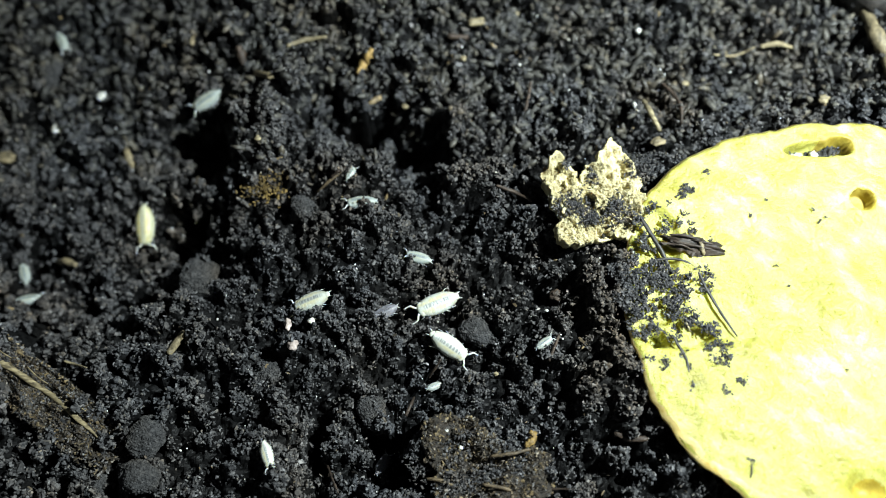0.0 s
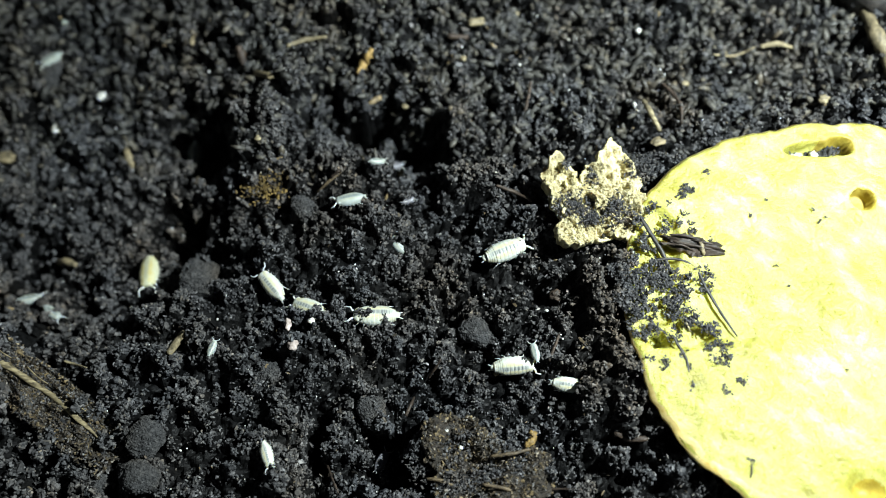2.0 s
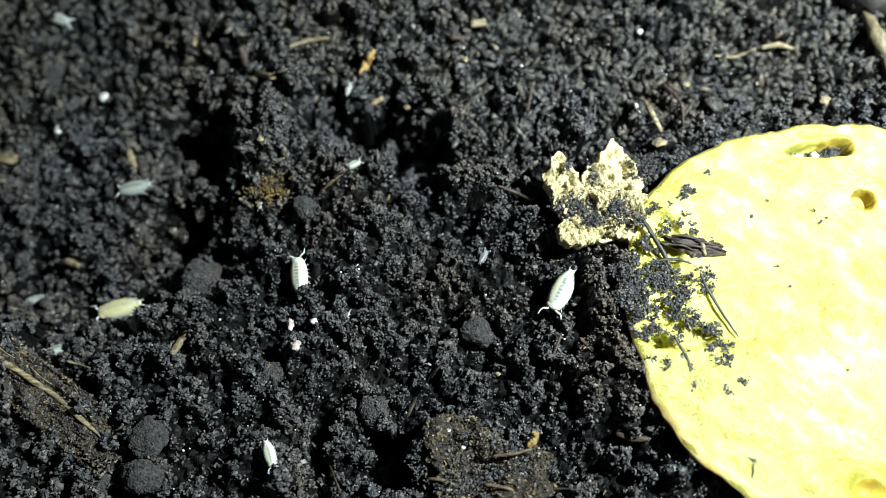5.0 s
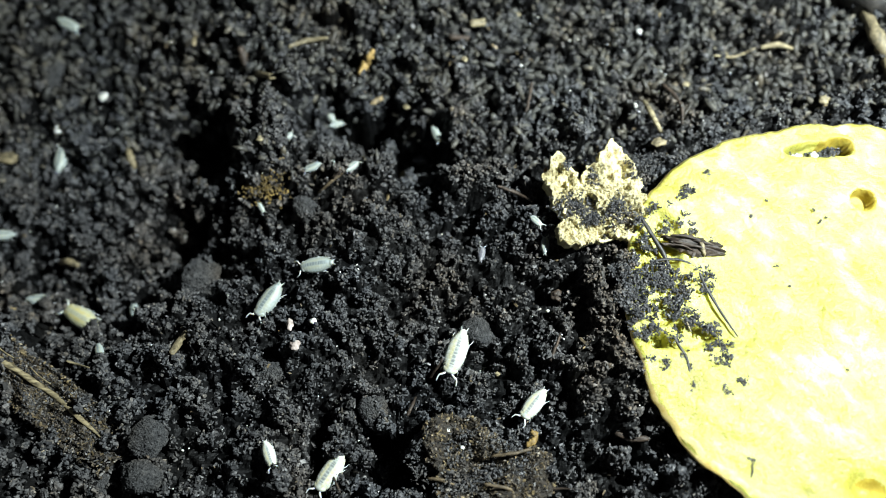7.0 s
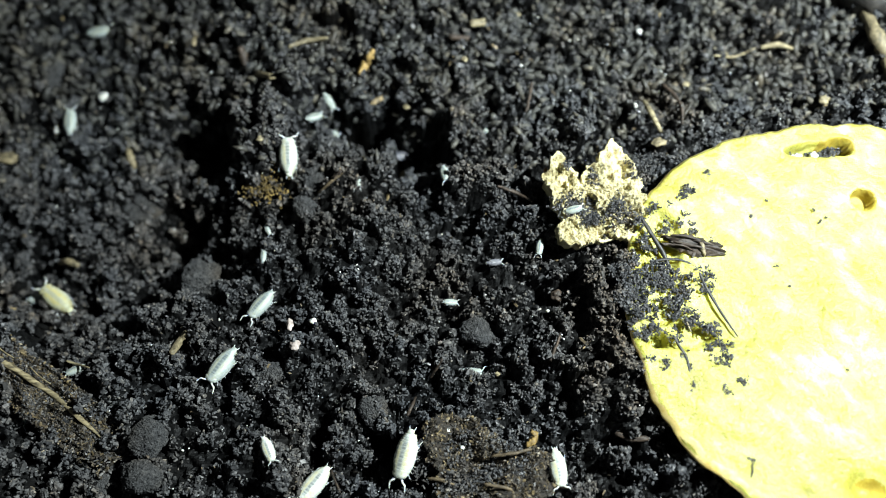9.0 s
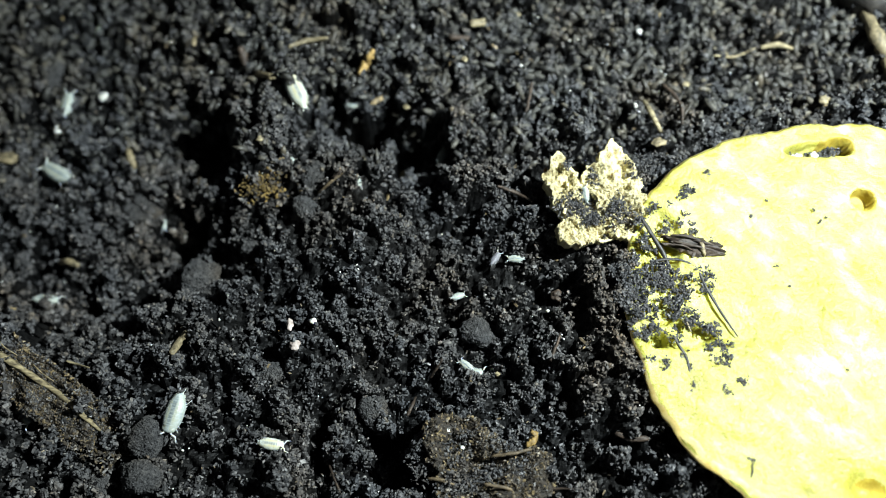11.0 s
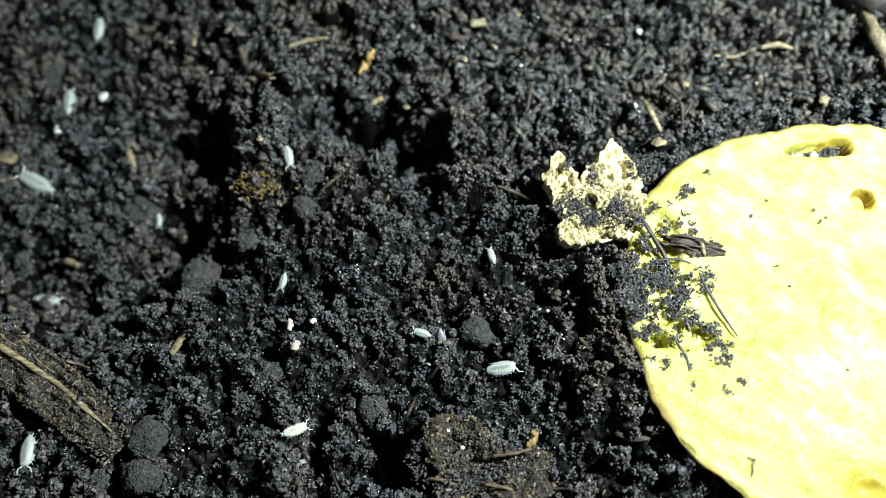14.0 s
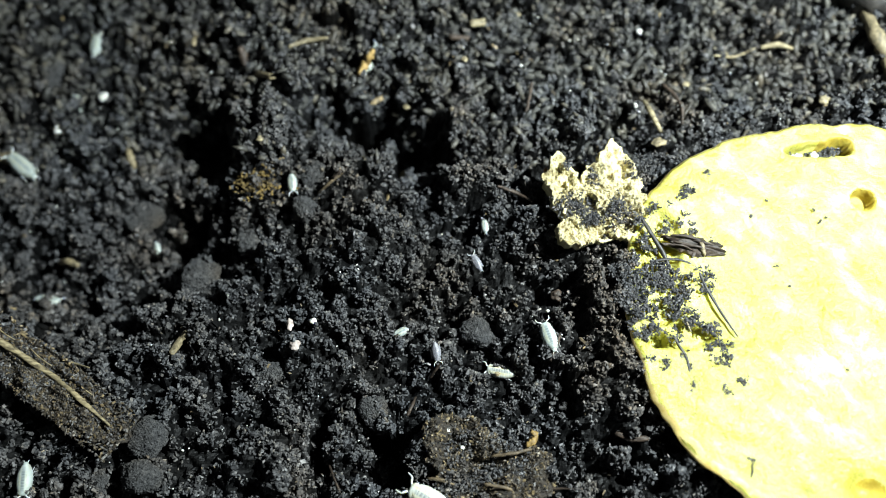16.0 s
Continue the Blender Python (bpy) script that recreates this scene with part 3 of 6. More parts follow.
spilled(19.76, -4.60, 1.10, 0.80, 22)
spilled(18.86, -5.95, 1.50, 1.05, 23)
spilled(17.50, -6.75, 1.10, 1.50, 24)
spilled(20.43, -5.68, 0.95, 0.90, 25)
spilled(22.29, -5.14, 0.80, 1.10, 26)
spilled(23.96, -4.16, 1.00, 0.75, 27)
spilled(20.55, -7.01, 1.05, 0.90, 28)
spilled(21.63, -6.48, 0.75, 0.60, 29)
spilled(18.69, -7.81, 0.90, 0.85, 30)
spilled(20.96, -8.07, 0.65, 0.60, 31)
spilled(22.23, -8.07, 0.85, 0.85, 32)
spilled(19.06, -9.27, 0.85, 0.75, 33)
spilled(20.68, -9.74, 0.55, 0.60, 34)
spilled(22.74, -8.96, 0.75, 0.70, 35)
spilled(24.42, -9.38, 0.70, 0.65, 36)
spilled(25.15, -10.77, 1.10, 0.42, 37)
spilled(23.81, -11.08, 0.38, 0.30, 38)
spilled(24.88, -12.19, 1.10, 0.55, 39)
spilled(23.93, -11.79, 0.38, 0.30, 40)
spilled(24.47, -14.68, 0.48, 0.45, 41)
spilled(26.16, -13.84, 0.50, 0.20, 42)
spilled(19.63, -12.19, 0.26, 0.75, 43)
spilled(18.39, -12.09, 0.36, 0.30, 44)
spilled(21.50, -11.53, 0.22, 0.24, 45)
spilled(21.72, -12.69, 0.18, 0.24, 46)
spilled(21.91, -14.19, 0.18, 0.30, 47)
spilled(23.72, 4.49, 0.80, 0.60, 48)
spilled(23.09, 3.72, 0.45, 0.30, 49)
spilled(25.46, 6.40, 0.22, 0.24, 50)
spilled(21.44, 2.84, 0.22, 0.24, 51)
spilled(22.89, 1.85, 0.38, 0.30, 52)
spilled(21.47, 0.99, 1.00, 0.34, 53)
spilled(19.94, 2.38, 0.48, 0.75, 54)
spilled(23.27, 0.42, 0.42, 0.50, 55)
spilled(25.04, -0.72, 0.22, 0.24, 56)
spilled(19.26, -1.56, 0.90, 0.34, 57)
for k, (p, r) in enumerate((((27.92, -3.44, 4.27), .14), ((30.77, -3.17, 4.29), .16), ((31.80, -5.08, 4.26), .15), ((30.76, 3.27, 4.27), .14), ((29.24, 1.74, 4.30), .1), ((35.67, 1.06, 4.28), .13), ((36.31, 1.64, 4.26), .1), ((26.90, 6.66, 4.30), .09),
                            ((24.63, -17.67, 4.30), .2), ((20.93, -19.09, 4.27), .12), ((26.77, -16.36, 4.26), .14), ((35.73, -12.91, 4.26), .08), ((19.73, -13.17, 4.30), .12), ((35.24, 2.38, 4.30), .08))):
    crumb_clump(p, r, r, r, 4, 60 + k, "specks of soil on the potato slice", 0.085)
crumb_clump((25.98, -20.63, 4.44), 0.4, 0.25, 0.25, 22, 79, "dark crumbs clinging to the potato slice", 0.1)
strand("stem", [(26.01, -20.77, 4.49), (26.08, -21.42, 4.47), (25.89, -22.06, 4.36)], [0.09, 0.1, 0.06], ROOT, "short dark stem on the potato slice", "stem")
def build_wood_chip():
    """A flat ragged splinter with a split grain."""
    a, b = Vector((20.73, -0.94, 4.75)), Vector((25.44, -1.94, 4.56))
    d = b - a
    n, m = 34, 9
    u, w = np.meshgrid(np.linspace(0, 1, n), np.linspace(-1, 1, m), indexing="ij")
    half = 0.85 * (0.78 + 0.30 * np.sin(np.pi * u) + 0.30 * fnoise(u * 5, np.sign(w) + 3, 0.0, 3)) + 0.2 * vnoise(u * 17, w * 3)
    x = u * d.length + 0.7 * fnoise(w * 4, u * 0 + 9, 0.0, 2) * np.clip(np.abs(u - 0.5) * 4 - 1, 0, 1)
    y = w * half
    top = 0.25 + 0.16 * fnoise(x / 2, y / 0.2, 4.0, 3) + 0.35 * (1 - w * w)
    V = np.concatenate([np.stack([x, y, top], -1).reshape(-1, 3), np.stack([x, y * 0.96, top * 0 - 0.12], -1).reshape(-1, 3)])
    k = np.arange(n * m).reshape(n, m)
    F = [np.stack([k[:-1, :-1], k[1:, :-1], k[1:, 1:], k[:-1, 1:]], -1).reshape(-1, 4)]
    F.append(F[0][:, ::-1] + n * m)
    rim = np.concatenate([k[:, 0], k[-1, 1:], k[-2::-1, -1], k[0, -2:0:-1]])
    nxt = np.roll(rim, -1)
    F.append(np.stack([nxt, rim, rim + n * m, nxt + n * m], -1))
    ob = new("wood_chip")
    ob.matrix_world = Matrix.Translation(a * MM) @ turned(math.degrees(math.atan2(d.y, d.x)))
    part("chip_body", mesh_of("chip_body", V * MM, np.concatenate(F)), WOOD, ob)
    for k, (x0, x1, w, r) in enumerate(((0.2, 3.4, 0.45, 0.15), (0.6, 4.6, -0.15, 0.17), (0.1, 2.5, -0.55, 0.13), (2.2, 4.9, 0.35, 0.12))):
        part("splinter", tube([(x0, w, 0.55), ((x0 + x1) / 2, w + 0.1 * (-1) ** k, 0.78), (x1, w - 0.05, 0.42)], [0.4 * r, r, 0.3 * r], 6, 0.35, k), WOOD, ob)
    part("broken_edge", tube([(2.9, 0.35, 0.55), (3.1, 0.0, 0.72), (3.35, -0.5, 0.55), (3.6, -0.8, 0.3)], [0.06, 0.22, 0.26, 0.1], 6, 0.45, 9), TAN, ob, "tan broken edge of the chip")
    tagged(ob, "dark weathered wood chip on the potato slice", "wood chip")


build_wood_chip()
strand("root", [(18.60, 1.60, 4.60), (19.89, -0.93, 4.60), (20.67, -2.62, 4.38), (21.14, -4.26, 4.36)], [0.14, 0.24, 0.2, 0.12], ROOT, "dark root lying across the potato slice", "root")
strand("root", [(19.45, -2.79, 4.40), (21.57, -2.67, 4.57), (23.30, -3.55, 4.57), (23.98, -5.35, 4.57), (25.14, -7.76, 4.52), (26.37, -9.96, 4.44)], [0.12, 0.15, 0.15, 0.14, 0.12, 0.06], ROOT, "thin dark root hanging over the potato slice", "root")
strand("root", [(20.56, -9.86, 4.60), (21.11, -10.98, 4.51), (21.59, -12.15, 4.52), (21.66, -13.26, 4.54), (21.90, -14.31, 4.48)], [0.1, 0.16, 0.14, 0.1, 0.12], ROOT, "short knotted dark root on the potato slice", "root")
strand("straw", [(21.82, -8.55, 4.67), (22.17, -9.59, 4.68)], [0.06, 0.05], STRAW, "fine pale straw on the potato slice", "straw")


for k, (p, r) in enumerate((((37.76, 8.87, 2.58), 1.0), ((36.28, 8.63, 2.48), 0.9), ((34.73, 8.63, 2.47), 0.8), ((38.72, 9.25, 2.66), 0.7))):
    crumb_clump(p, r, r * 0.5, 0.5, 60, 140 + k, "black crumbs down in a gap of the slice")
grain((36.73, 8.63, 3.27), 0.45, 0.35, 0, PALE, "pale crumb in a gap of the slice", "grain", 41.0)
grain((35.07, 8.63, 3.06), 0.6, 0.3, 10, PALE, "pale shred in a gap of the slice", "grain", 42.0)


# ---- the dried crust ----
def build_crust():
    """Three ragged flakes that hang together, strewn with their own grit."""
    base = new("food_crust")
    base.matrix_world = pose(0.0147, 0.0041, 0.0022)
    g = np.random.default_rng(8)
    for k, (x, y, z, long, wide, turn, tx, ty) in enumerate(((-2.9, 0.9, 0.45, 3.5, 1.8, 97, 3, -4), (2.0, -0.1, 0.95, 4.9, 2.65, 106, 2, -5), (-1.1, -3.2, 0.35, 3.1, 1.6, 8, 5, 3), (-0.9, -0.9, 0.50, 2.9, 2.3, 150, 0, -2))):
        def radius(a, k=k, long=long, wide=wide):
            r = (np.abs(np.cos(a) / long) ** 2.8 + np.abs(np.sin(a) / wide) ** 2.8) ** (-1 / 2.8)
            return r * (1 + 0.15 * fnoise(1.6 * np.cos(a) + 3 * k, 1.6 * np.sin(a), 2.0, 2) + 0.14 * fnoise(4.3 * np.cos(a), 4.3 * np.sin(a) + k, 6.0, 4))

        def top(x, y, k=k):
            return 0.85 * fnoise(x / 1.6 + 5 * k, y / 1.6, 4.0, 3) + 0.30 * fnoise(x / 0.45, y / 0.45, 1.0 + k, 3) + 0.10 * fnoise(x / 0.16, y / 0.16, 3.0, 2)

        lie = pose(x * MM, y * MM, z * MM, tx, ty, turn)
        flake = part("flake", ragged_disc("flake", radius, 0.85, 60, 200, top), CORK, base)
        flake.matrix_basis = lie
        n = int(230 * long * wide)
        a, q = g.uniform(0, 6.28, n), np.sqrt(g.random(n)) * 0.99
        u, v = q * radius(a) * np.cos(a), q * radius(a) * np.sin(a)
        grit = part("grit", granules_mesh("grit", np.stack([u, v, 0.85 + top(u, v) - 0.4 * (q > 0.93)], -1), g.uniform(0.04, 0.11, n), 13 + k), CORK, base, "crumbly cream grit on the crust")
        grit.matrix_basis = lie
        tagged(grit, kind="stuff")
    tagged(base, "dried crumbly cream crust of old food on soil", "food crust")


build_crust()
for k, (x, y, z, rx, ry, rz, n) in enumerate(((12.45, 3.0, 3.45, 1.9, 1.3, 0.5, 170), (14.1, 1.5, 3.4, 1.5, 0.8, 0.45, 100), (16.45, 2.45, 3.95, 1.0, 1.6, 0.45, 120), (12.05, 7.2, 3.5, 0.4, 0.5, 0.3, 20),
                                              (14.55, 6.3, 3.2, 0.6, 1.2, 0.5, 90), (19.2, 7.0, 3.6, 1.2, 1.7, 0.5, 120))):
    crumb_clump((x, y, z + 0.45), 0.95 * rx, 0.9 * ry, rz + 0.15, 2 * n, 90 + k, "black soil crumbs lying on the cream crust", 0.105)
lump("husk", (10.40, 6.85, 2.35), (0.28, 0.95, 0.4), RUST, "orange-brown skin at the rim of the crust", "husk", 10, 3.0)

# ---- bark, sticks and clods ----
def build_bark():
    def radius(a):
        return 4.7 + 1.2 * np.cos(2 * a + 0.3) + 0.6 * np.cos(3 * a) + 1.1 * fnoise(a * 3, a * 0 + 8, 0.0, 3)

    def top(x, y):
        u = x * 0.9 + y * 0.4
        w = y * 0.9 - x * 0.4
        return 1.1 * fnoise(x / 2.6, y / 2.6, 6.0, 3) + 0.4 * fnoise(u / 1.6, w / 0.45, 2.0, 3) - 0.05 * (x * x + y * y) / 6

    base = new("bark_piece")
    ob = part("bark", ragged_disc("bark", radius, 2.2, 80, 260, top), BARK, base)
    g = np.random.default_rng(3)
    a, q = g.uniform(0, 6.28, 3000), np.sqrt(g.random(3000))
    x, y = q * radius(a) * np.cos(a), q * radius(a) * np.sin(a)
    p = np.stack([x, y, 2.2 + top(x, y)], -1)
    flakes = rods_mesh("litter", p[:2300], g.uniform(0.08, 0.24, 2300), 12, (0.3, 0.8))
    shreds = rods_mesh("litter", p[2300:], g.uniform(0.15, 0.42, 700), 16, (0.12, 0.3))
    tagged(part("litter", shreds, LITTER, base, "fine brown shreds on the bark"), kind="stuff")
    tagged(part("litter", flakes, LITTER, base, "loose brown flakes on the bark"), kind="stuff")
    base.matrix_world = Matrix.Translation(Vector((3.36, -20.63, -1.52)) * MM) @ pose(0, 0, 0, 4, 3, -12)
    tagged(base, "rotting brown bark piece half buried in soil", "bark")


build_bark()
for k, (x, y, z, rx, ry, n) in enumerate(((0.82, -19.51, 0.6, 1.8, 1.0, 90), (4.37, -21.74, 0.7, 2.2, 1.0, 110), (6.12, -19.39, 1.3, 1.4, 0.8, 80), (-2.02, -20.70, -0.4, 1.1, 1.4, 110), (2.6, -18.2, 1.0, 1.6, 0.5, 60), (7.2, -21.6, 0.9, 1.2, 1.5, 110), (1.2, -22.4, 0.6, 2.2, 0.7, 100))):
    crumb_clump((x, y, z), rx, ry, 0.35, n, 110 + k, "dark crumbs scattered on the bark", 0.1)
strand("fibre", [(4.30, -20.05, 1.40), (6.05, -19.85, 1.75), (7.85, -19.45, 1.60)], [0.09, 0.17, 0.1], BARKY, "brown woody fibre along the bark", "fibre", 7, 0.35, 3)
strand("fibre", [(-1.40, -21.90, 0.75), (-0.20, -22.05, 1.15), (1.00, -22.45, 1.0)], [0.1, 0.18, 0.08], BARKY, "short brown fibre at the bark's rim", "fibre", 7, 0.35, 4)
strand("fibre", [(3.60, -22.40, 1.2), (5.25, -22.70, 1.45), (6.90, -23.15, 1.1)], [0.1, 0.16, 0.1], BARKY, "brown splintered fibre on the bark", "fibre", 7, 0.35, 5)
grain((1.71, -19.31, 1.75), 0.2, 0.16, 0, PALE, "tiny pale grain on the bark", "grain", 47.0)
strand("husk", [(7.35, -19.18, 1.76), (7.89, -18.87, 1.85), (8.24, -18.34, 1.49), (7.90, -17.91, 1.81)], [0.15, 0.32, 0.36, 0.15], GOLD, "curled orange-brown husk beside the bark", "husk", 9, 0.5, 6)


def build_bark_strip():
    """The pale root on its brown strip of bark, pushed along as the animals dig beneath it."""
    base = new("bark_strip")
    o = Vector((-37.06, -14.79, -1.63))
    d = (Vector((-30.74, -18.69, -1.13)) - Vector((-44.06, -9.62, -4.68))).normalized()
    base.matrix_world = Matrix.Translation(o * MM)

    def radius(a):
        u = a - math.atan2(d.y, d.x)
        return 9.5 * 2.1 / np.sqrt((2.1 * np.cos(u)) ** 2 + (9.5 * np.sin(u)) ** 2) * (1 + 0.12 * fnoise(a * 3, a * 0 + 1, 0.0, 3))

    def top(x, y):
        u, w = x * d.x + y * d.y, y * d.x - x * d.y
        return 0.5 * fnoise(x / 2, y / 2, 3.0, 3) + 0.35 * fnoise(u / 2.2, w / 0.4, 5.0, 3)

    me = ragged_disc("bark_plate", radius, 1.6, 60, 220, top, -1.3)
    part("bark_plate", me, BARK, base)
    ridge = [Vector(p) - o + Vector((0, 0, 1.0)) for p in ((-46.86, -8.14, -5.19), (-43.77, -10.00, -3.88), (-40.31, -12.08, -3.37), (-36.59, -14.34, -1.97), (-33.69, -16.50, -1.32), (-30.97, -18.62, -1.20))]
    ridge = [Vector((p.x, p.y, 0.95 + float(top(np.array([p.x]), np.array([p.y]))[0]))) for p in ridge]
    part("root", tube(ridge, [0.22, 0.27, 0.30, 0.26, 0.22, 0.08], 8, 0.3, 3), GREYSTRAW, base, "pale straw-coloured root running along the bark")
    g = np.random.default_rng(4)
    u, w = np.clip(g.normal(size=6400) * 4.2, -9, 9), np.clip(g.normal(size=6400) * 1.35, -2.4, 2.4)
    x, y = u * d.x - w * d.y, u * d.y + w * d.x
    p = np.stack([x, y, 0.40 + top(x, y)], -1)
    litter = rods_mesh("litter", p[:2600], g.uniform(0.10, 0.26, 2600), 14, (0.3, 0.7))
    crumbs = rods_mesh("crumb_layer", p[2600:5000], g.uniform(0.10, 0.22, 2400), 17)
    tagged(part("crumb_layer", crumbs, CRUMB, base, "black crumbs caked on the bark"), kind="stuff")
    tagged(part("litter", litter, LITTER, base, "loose brown bark litter"), kind="stuff")
    shreds = rods_mesh("litter", p[5000:], g.uniform(0.15, 0.5, 1400), 15, (0.12, 0.3))
    tagged(part("litter", shreds, LITTER, base, "fine brown shreds of bark"), kind="stuff")
    for k in range(3):
        a = ridge[k % 4 + 1] + Vector((0.6 + 0.2 * k, 0.9 - 0.3 * (k % 3), -0.2))
        part("fibre", tube([a, a + d * 1.6 + Vector((0.1 * k, -0.2, 0.15)), a + d * 3.4], [0.05, 0.07, 0.03], 6, 0.2, k), GREYSTRAW, base)
    return tagged(base, "strip of brown bark with a pale root on it", "bark strip")


BARK_STRIP = build_bark_strip()
PUSHED = {
    "low": clod((-34.30, 8.22, -9.10), 2.1, 1.3, "flat grey clod pushed up out of the soil"),
    "mid": clod((-13.63, 8.84, -1.59), 1.55, 2.1, "dark grey clod pushed up beside a pit"),
    "side": clod((-20.13, 1.78, -2.77), 1.25, 3.3, "grey clod pushed up by digging"),
    "ochre": crumb_clump((-18.07, 6.79, -1.05), 2.2, 1.7, 0.9, 150, 77, "ochre-brown rotted crumbs in black soil", 0.13, 0, OCHRE),
}
for k, (p, r) in enumerate((((-27.04, -21.57, -0.15), 1.55), ((-26.90, -18.12, -0.67), 1.7), ((-14.02, 4.47, -0.26), 1.4), ((-16.34, -12.34, -0.48), 1.3), ((-25.44, -1.53, -4.78), 2.0), ((3.36, -7.77, -1.38), 1.8),
                            ((-47.06, 25.41, -8.49), 1.9), ((-36.59, 25.07, -7.19), 1.1), ((-27.10, 24.20, -5.39), 1.0), ((-6.84, -15.43, -1.05), 1.3), ((18.23, 19.27, -1.12), 1.0), ((-31.48, -22.19, -1.38), 1.1))):
    clod((p[0], p[1], p[2] - (0.5 if k > 1 else 0.0)), r, 4.4 + k * 1.7, rough=0.34 if k > 1 else 0.24)

strand("seed_husk", [(-7.53, 22.82, 0.72), (-7.92, 22.29, 0.32), (-8.48, 21.87, -0.67), (-9.10, 20.28, -0.20)], [0.2, 0.42, 0.5, 0.25], GOLD, "curled golden-brown seed husk on black soil", "seed husk", 9, 0.45)
strand("twig", [(-12.94, 6.52, -1.16), (-11.48, 7.36, -0.06), (-10.1, 8.48, 0.28)], [0.14, 0.17, 0.12], BARKY, "short brown twig leaning in the soil", "twig", 7, 0.3, 8)
for name, pts, radii, mat, label in (
        ("stem", [(8.82, 15.29, -0.10), (9.17, 16.95, 0.63), (9.38, 18.19, 1.50)], [0.16, 0.17, 0.13], WOOD, "short reddish stem standing in the soil"),
        ("straw", [(21.91, 17.77, -1.64), (21.82, 15.03, 0.75), (22.49, 12.43, 1.24)], [0.25, 0.34, 0.18], STRAW, "pale broken straw on the soil"),
        ("stem", [(23.55, 18.86, 0.13), (24.51, 17.24, 0.58), (24.98, 15.22, 1.24), (24.90, 13.49, 0.91)], [0.14, 0.2, 0.18, 0.12], WOOD, "bent brown stem on the soil"),
        ("straw", [(29.60, 22.43, 0.13), (32.55, 23.39, -1.52), (34.47, 23.73, -0.39)], [0.09, 0.15, 0.08], STRAW, "curved pale straw on the soil"),
        ("chip", [(3.02, 26.48, 0.13), (4.66, 26.84, 0.06)], [0.45, 0.4], STRAW, "olive-yellow chip of straw on the soil"),
        ("chip", [(0.69, 25.08, -0.20), (2.89, 24.98, -0.48)], [0.35, 0.3], WOOD, "brown wood chip on the soil"),
        ("sliver", [(-25.55, -10.57, 0.39), (-25.66, -9.13, -1.52), (-24.73, -8.20, -0.67)], [0.25, 0.42, 0.2], TAN, "tan sliver of bark on the soil"),
        ("stem", [(9.87, -11.56, 1.62), (10.37, -10.43, 2.02), (10.84, -9.24, 2.35)], [0.13, 0.14, 0.11], WOOD, "thin dark stem in the soil"),
        ("stem", [(-1.25, -12.52, -1.90), (-0.64, -11.80, -0.74), (-0.05, -11.09, 0.18)], [0.15, 0.16, 0.12], WOOD, "short brown stem in the soil"),
        ("stem", [(-3.31, -16.20, -0.81), (-2.91, -15.33, -0.72), (-2.59, -14.30, -1.90)], [0.16, 0.17, 0.1], WOOD, "short reddish-brown stem in the soil"),
        ("sliver", [(15.48, -18.04, 1.17), (16.91, -18.52, 1.57), (18.22, -18.56, 1.88)], [0.2, 0.32, 0.18], WOOD, "dark grey wood sliver beside the slice"),
        ("twig", [(5.40, 5.83, 2.28), (7.30, 5.58, 1.17), (8.85, 4.25, 2.02)], [0.12, 0.2, 0.1], WOOD, "dark twig lying in the soil"),
        ("fibre", [(6.77, -23.05, -0.03), (9.49, -22.73, -0.53), (12.27, -22.81, 0.98)], [0.1, 0.13, 0.06], WOOD, "long dark fibre on the soil"),
        ("straw", [(-17.01, 23.86, -0.34), (-15.17, 25.22, -1.14), (-12.77, 25.35, -0.79)], [0.15, 0.3, 0.12], STRAW, "dull pale straw on the soil"),
        ("stem", [(-11.00, -19.96, -3.93), (-10.07, -21.50, -1.52), (-9.25, -23.03, -0.60)], [0.1, 0.12, 0.08], WOOD, "thin dark stem at a pit's edge"),
        ("husk", [(-36.11, 14.66, -7.14), (-35.48, 13.43, -6.88), (-35.16, 12.53, -7.58)], [0.3, 0.45, 0.2], TAN, "tan husk fragment on the soil"),
        ("husk", [(-22.77, 24.58, -1.38), (-22.44, 23.74, -2.04), (-22.07, 22.55, -2.23)], [0.4, 0.5, 0.3], WOOD, "brown husk fragment on the soil"),
        ("chip", [(-20.79, 21.64, -2.08), (-18.31, 19.72, 0.02)], [0.3, 0.35], TAN, "ochre chip on the soil"),
        ("straw", [(35.43, 24.21, -0.98), (37.53, 24.99, -1.57), (39.36, 24.70, -1.90)], [0.2, 0.34, 0.16], STRAW, "blunt pale straw piece on the soil"),
        ("straw", [(32.10, 23.73, -1.78), (29.92, 23.78, -0.46)], [0.15, 0.12], STRAW, "short pale straw on the soil"),
        ("twig", [(-11.27, 7.66, 0.25), (-10.35, 8.13, 0.96)], [0.16, 0.14], WOOD, "stub of dark twig in the soil"),
        ("husk", [(-42.97, 1.97, -9.76), (-41.34, 1.60, -8.60), (-40.08, 1.11, -8.44)], [0.25, 0.45, 0.25], TAN, "dull tan husk in the hollow"),
        ("fibre", [(-37.17, -10.53, -3.36), (-36.05, -10.89, -3.15), (-33.91, -11.59, -1.47)], [0.1, 0.14, 0.06], STRAW, "curled pale fibre on the soil"),
        ("bark_edge", [(47.32, 28.87, -0.53), (46.69, 23.83, 1.83), (48.36, 20.91, 0.51), (47.41, 15.14, 2.14)], [0.4, 0.8, 0.9, 0.6], TAN, "pale edge of a piece of wood"),
        ("wood_block", [(45.44, 31.52, -0.15), (47.37, 29.84, 0.91), (50.04, 29.00, 0.98)], [1.2, 2.0, 2.2], ROOT, "dark brown block of wood on the soil")):
    strand(name, pts, radii, mat, label, name.replace("_", " "), 8, 0.22, len(label))
